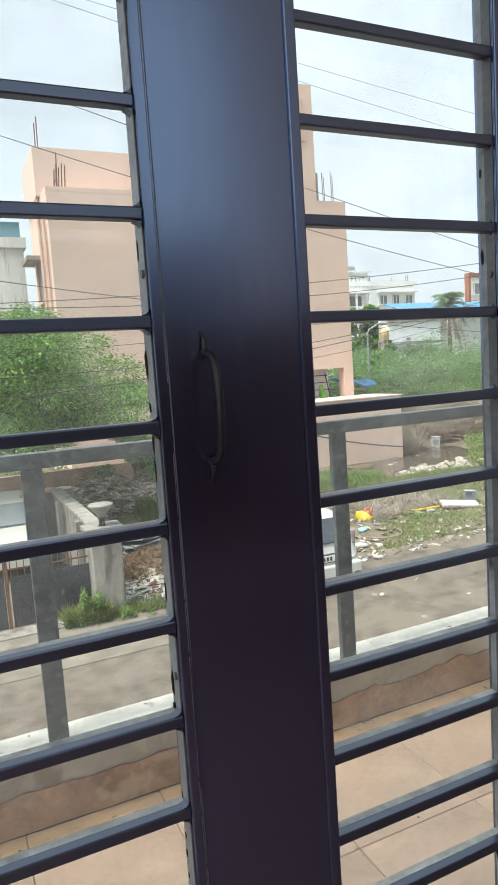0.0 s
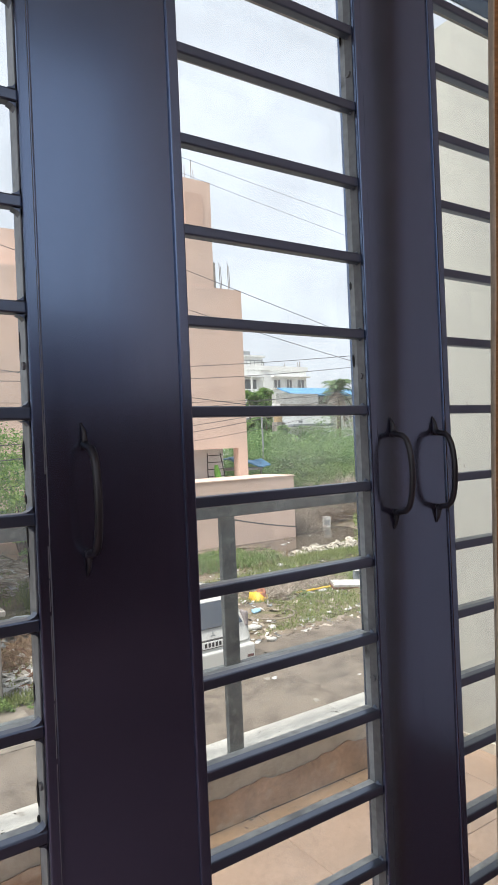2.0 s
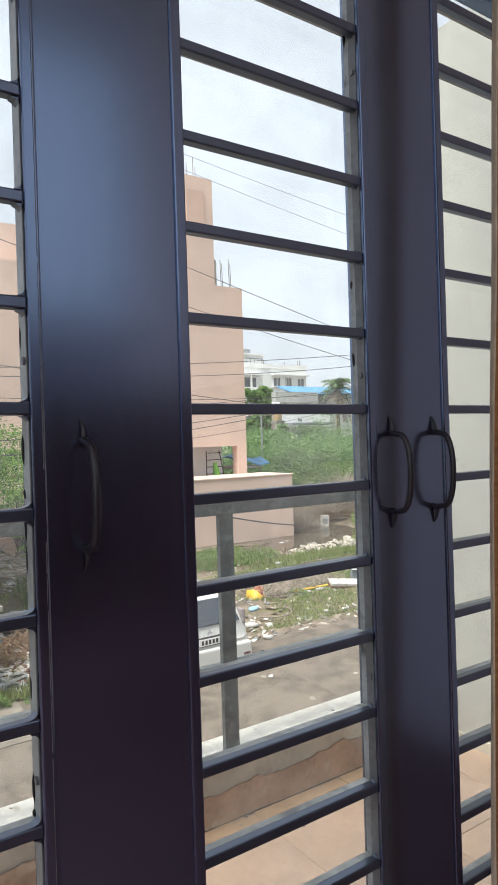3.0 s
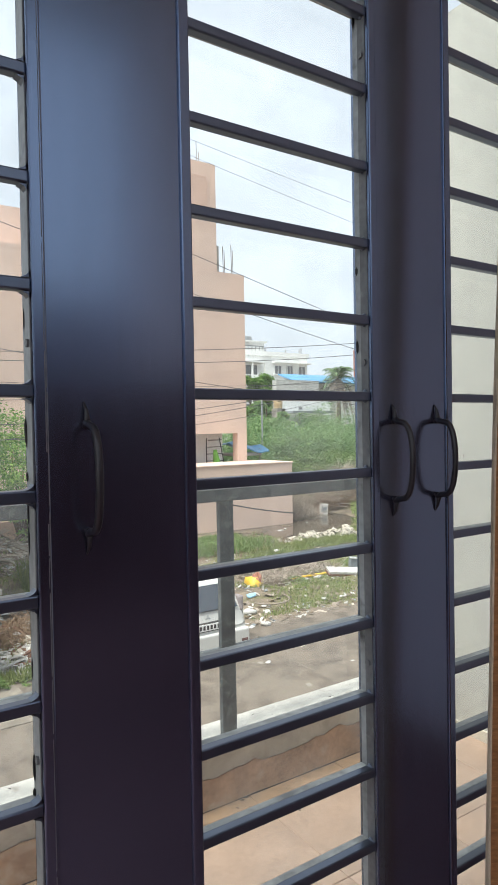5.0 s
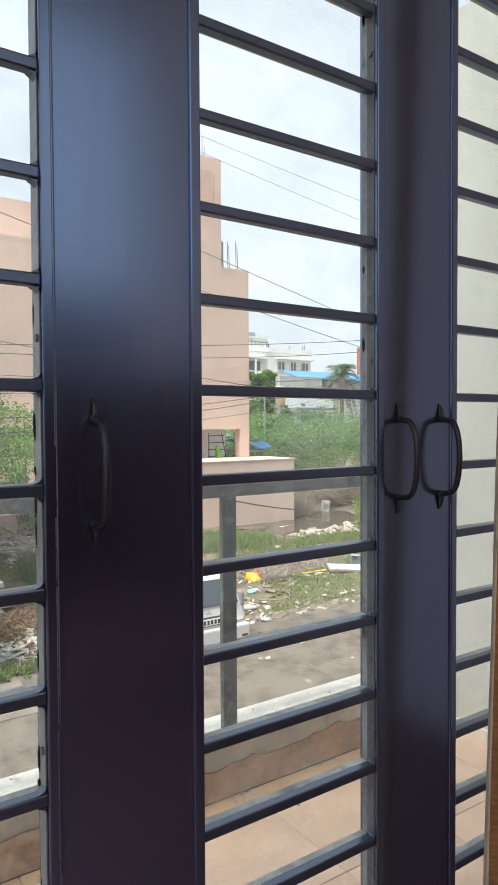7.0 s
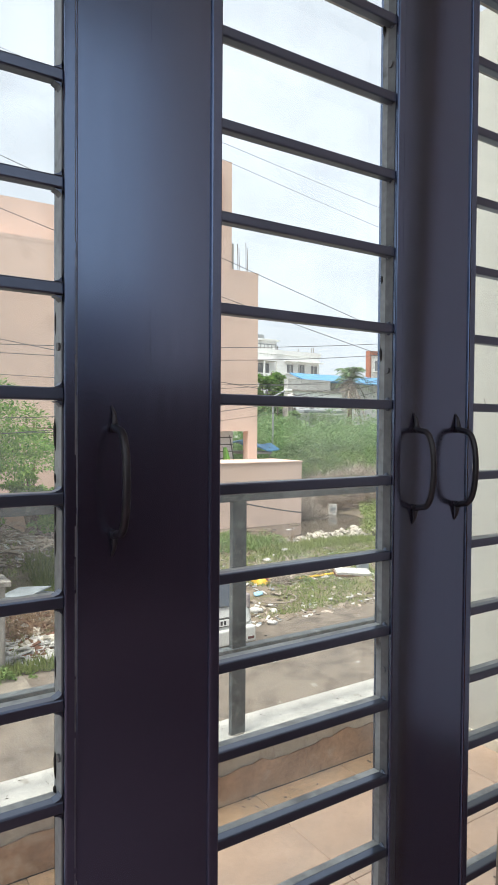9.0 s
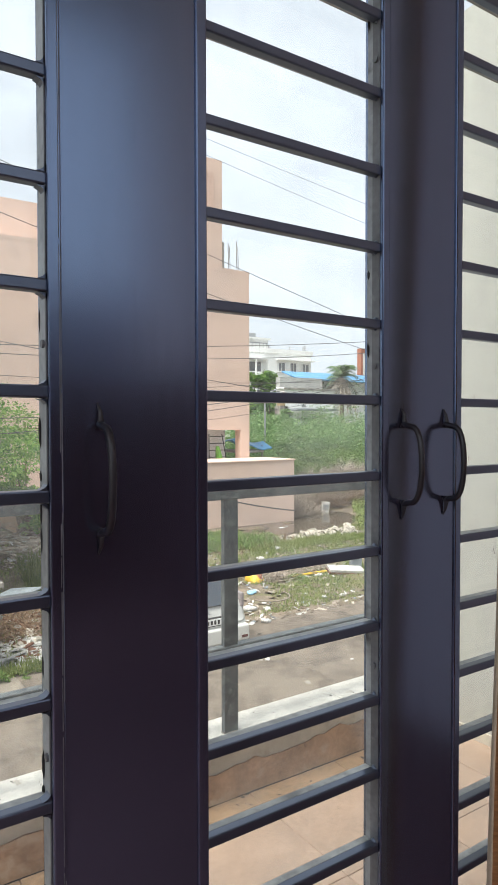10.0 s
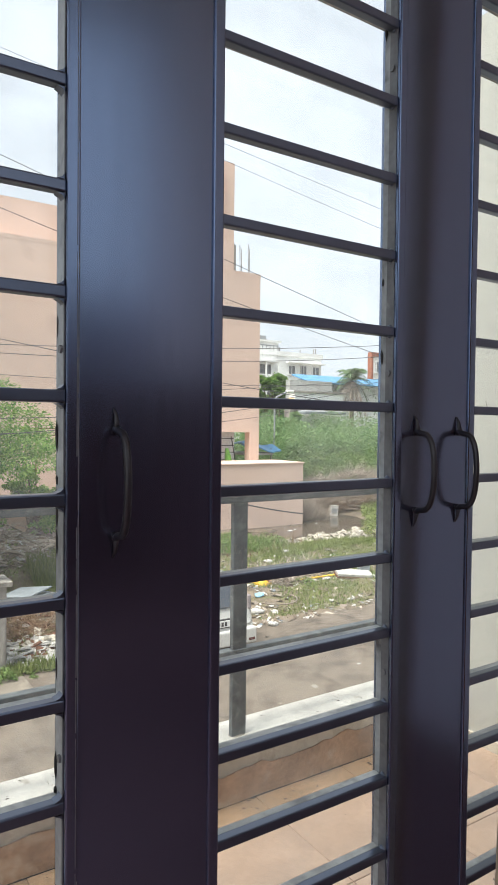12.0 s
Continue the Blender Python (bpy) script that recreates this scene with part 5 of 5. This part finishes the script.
for i, (x, y, w) in enumerate(((12.15, 13.75, 0.5), (12.45, 13.62, 0.36), (11.75, 14.35, 0.4), (11.2, 14.6, 0.5), (10.9, 15.2, 0.34))):
    heap = new("plastic_bag", BAGS[i % 4])
    heap.matrix_basis = pose(x, y, ground_height(x, y) + 0.05 * w, 0, 0, 70 * i) @ Matrix.Diagonal((w, w * 0.7, w * 0.9, 1))
    tagged(heap, "crumpled white plastic bag lying on the ground", "litter", "scattered white bags")
carton = thing("carton", "small grey carton behind the foam board", "carton", at=pose(13.75, 13.95, ground_height(13.75, 13.95) - 0.01, 0, 3, -32))
part("box", box_bm((-0.17, -0.13, 0), (0.17, 0.13, 0.36), 0.015), M_SHEET, carton)
part("flap", box_bm((-0.17, -0.2, 0.355), (0.02, -0.11, 0.37)), M_PAPER, carton)
blue = new("plastic_bag", mesh_of("bag", stone_bm(26, 0.25, 0.4, 0.5), M_SKYBAG, True))
blue.matrix_basis = pose(9.42, 13.15, ground_height(9.42, 13.15) + 0.03, 0, 0, 30) @ Matrix.Diagonal((0.75, 0.45, 0.5, 1))
tagged(blue, "light blue plastic bag in the grass", "litter")
sheets = thing("roof_sheet_stack", "stack of broken blue-grey cement sheets", "sheets", at=pose(3.75, 13.75, ground_height(3.75, 13.75)))
for i in range(7):
    bm = bmesh.new()
    add_box(bm, (-0.38 + 0.03 * (i % 3), -0.42, 0), (0.38 - 0.04 * (i % 2), 0.42, 0.025), pose(0.07 * (i % 3) - 0.07, 0.05 * (i % 2), 0.10 + 0.065 * i, 5 - 2 * i, 7 * (i % 2) - 4, 13 * i - 40))
    part("sheet", bm, M_SHEET, sheets)


def litter(name, label, seed, n, area, size, material):
    """Small flat scraps, too many to count."""
    rnd = random.Random(seed)
    bm = bmesh.new()
    for _ in range(n):
        x, y = area(rnd)
        q = 0.3 + 2.2 * rnd.random() ** 3
        w, h = size * q * rnd.uniform(0.6, 1.6), size * q * rnd.uniform(0.3, 0.9)
        add_box(bm, (-w / 2, -h / 2, 0), (w / 2, h / 2, size * 0.15), pose(x, y, ground_height(x, y) + 0.01, rnd.uniform(-25, 25), rnd.uniform(-25, 25), rnd.uniform(0, 360)))
    return tagged(part(name, bm, material), label, "litter", kind="stuff")


def dump(r):
    return r.uniform(7.5, 19), 11.0 + 8 * r.random() ** 1.5


def yard_heap(r):
    return max(2.75, r.gauss(3.8, 0.6)), r.uniform(11.4, 15)


def far_heap(r):
    return r.uniform(2.8, 8.5), r.uniform(16.5, 19.8)


litter("litter", "small white scraps strewn over the waste ground", 1, 900, dump, 0.07, M_PAPER)
litter("litter", "brown and grey scraps strewn over the waste ground", 2, 1200, dump, 0.08, M_DRY)
litter("litter", "white scraps on the rubble by the pillar", 3, 320, yard_heap, 0.14, M_PAPER)
litter("litter", "brown scraps on the rubble by the pillar", 4, 260, yard_heap, 0.18, M_REDIRON)
litter("litter", "mixed debris under the boundary wall", 5, 1800, far_heap, 0.13, M_DEBRIS)
litter("litter", "white scraps under the boundary wall", 11, 900, far_heap, 0.11, M_PAPER)
litter("litter", "dark debris under the boundary wall", 6, 1300, far_heap, 0.2, M_DRY)
litter("litter", "white broken slabs before the rubble", 8, 150, lambda r: (r.uniform(2.8, 4.1), r.uniform(11.2, 12.4)), 0.2, M_PAPER)
litter("litter", "blue and grey scraps strewn over the waste ground", 9, 260, dump, 0.08, M_SHEET)
litter("litter", "dark scraps strewn over the waste ground", 10, 900, dump, 0.085, M_BARK)
litter("litter", "small stones on the street", 7, 300, lambda r: (r.uniform(3, 16), r.uniform(5.5, 10.4)), 0.05, M_RUBBLE)

# ---- floor tiles of the balcony ----
def tile_mesh(name, w, d):
    return mesh_of(name, box_bm((0, 0, -0.012), (w, d, 0.0), 0.002, 1), M_TILE)


TW = 0.405
big, strip = tile_mesh("tile", TW - 0.002, TW - 0.002), tile_mesh("tile", TW - 0.002, 0.115)
strip.materials[0] = M_TILE2
tiles = tagged(part("balcony_floor", box_bm((BX0, WALL_OUT, -0.0115), (BX1, PAR_IN, 0.019)), M_GROUT), "buff ceramic tiled balcony floor with dark joints", "floor", kind="structure")
for i in range(12):
    for j in range(3):
        x = 0.105 + (i - 6) * TW
        if x < BX0 - 0.01 or x + TW > BX1 + 0.3:
            continue
        y = PAR_IN - 0.125 - (j + 1) * TW if j < 2 else PAR_IN - 0.122
        if y < WALL_OUT - 0.2:
            continue
        t = new("tile", big if j < 2 else strip)
        t.matrix_basis = pose(x, y, 0.025 + 0.0005 * ((i * 7 + j * 3) % 3))
        t.parent = tiles


# ---- dirt on the balcony ----
def specks(name, label, seed, n, x0, x1, y0, y1, z, size):
    rnd = random.Random(seed)
    bm = bmesh.new()
    for _ in range(n):
        q = size * (0.3 + 2.0 * rnd.random() ** 4)
        m = pose(rnd.uniform(x0, x1), rnd.uniform(y0, y1), z, 0, 0, rnd.uniform(0, 360)) @ Matrix.Diagonal((q * rnd.uniform(0.8, 2.2), q * 0.7, q * 0.3, 1))
        bmesh.ops.create_icosphere(bm, subdivisions=1, radius=1.0, matrix=m)
    return tagged(part(name, bm, M_SPECK), label, "dirt", kind="stuff")


specks("floor_dirt", "dark grit scattered on the balcony tiles", 61, 130, -0.4, BX1 - 0.05, 0.35, PAR_IN - 0.02, 0.0265, 0.0032)
specks("coping_dirt", "dark dirt marks on the white coping", 62, 170, -0.3, BX1 - 0.05, PAR_IN - 0.02, PAR_OUT - 0.02, LEDGE_Z + 0.0004, 0.0023)
specks("joint_dirt", "dark crumbs along the foot of the parapet", 63, 90, -0.3, BX1 - 0.05, PAR_IN - 0.09, PAR_IN - 0.012, 0.0265, 0.0035)
rnd = random.Random(66)
bm = bmesh.new()
for _ in range(26):
    y, z, a = rnd.uniform(0.3, 1.15), rnd.uniform(0.12, 1.5) , rnd.uniform(-70, 70)
    add_box(bm, (-0.0006, -0.0012, -rnd.uniform(0.004, 0.018)), (0.0004, 0.0012, rnd.uniform(0.004, 0.014)), pose(BX1 - 0.0002, y, z, a))
tagged(part("scratch", bm, M_SPECK, endw, "dark scratches in the plaster"), kind="stuff")
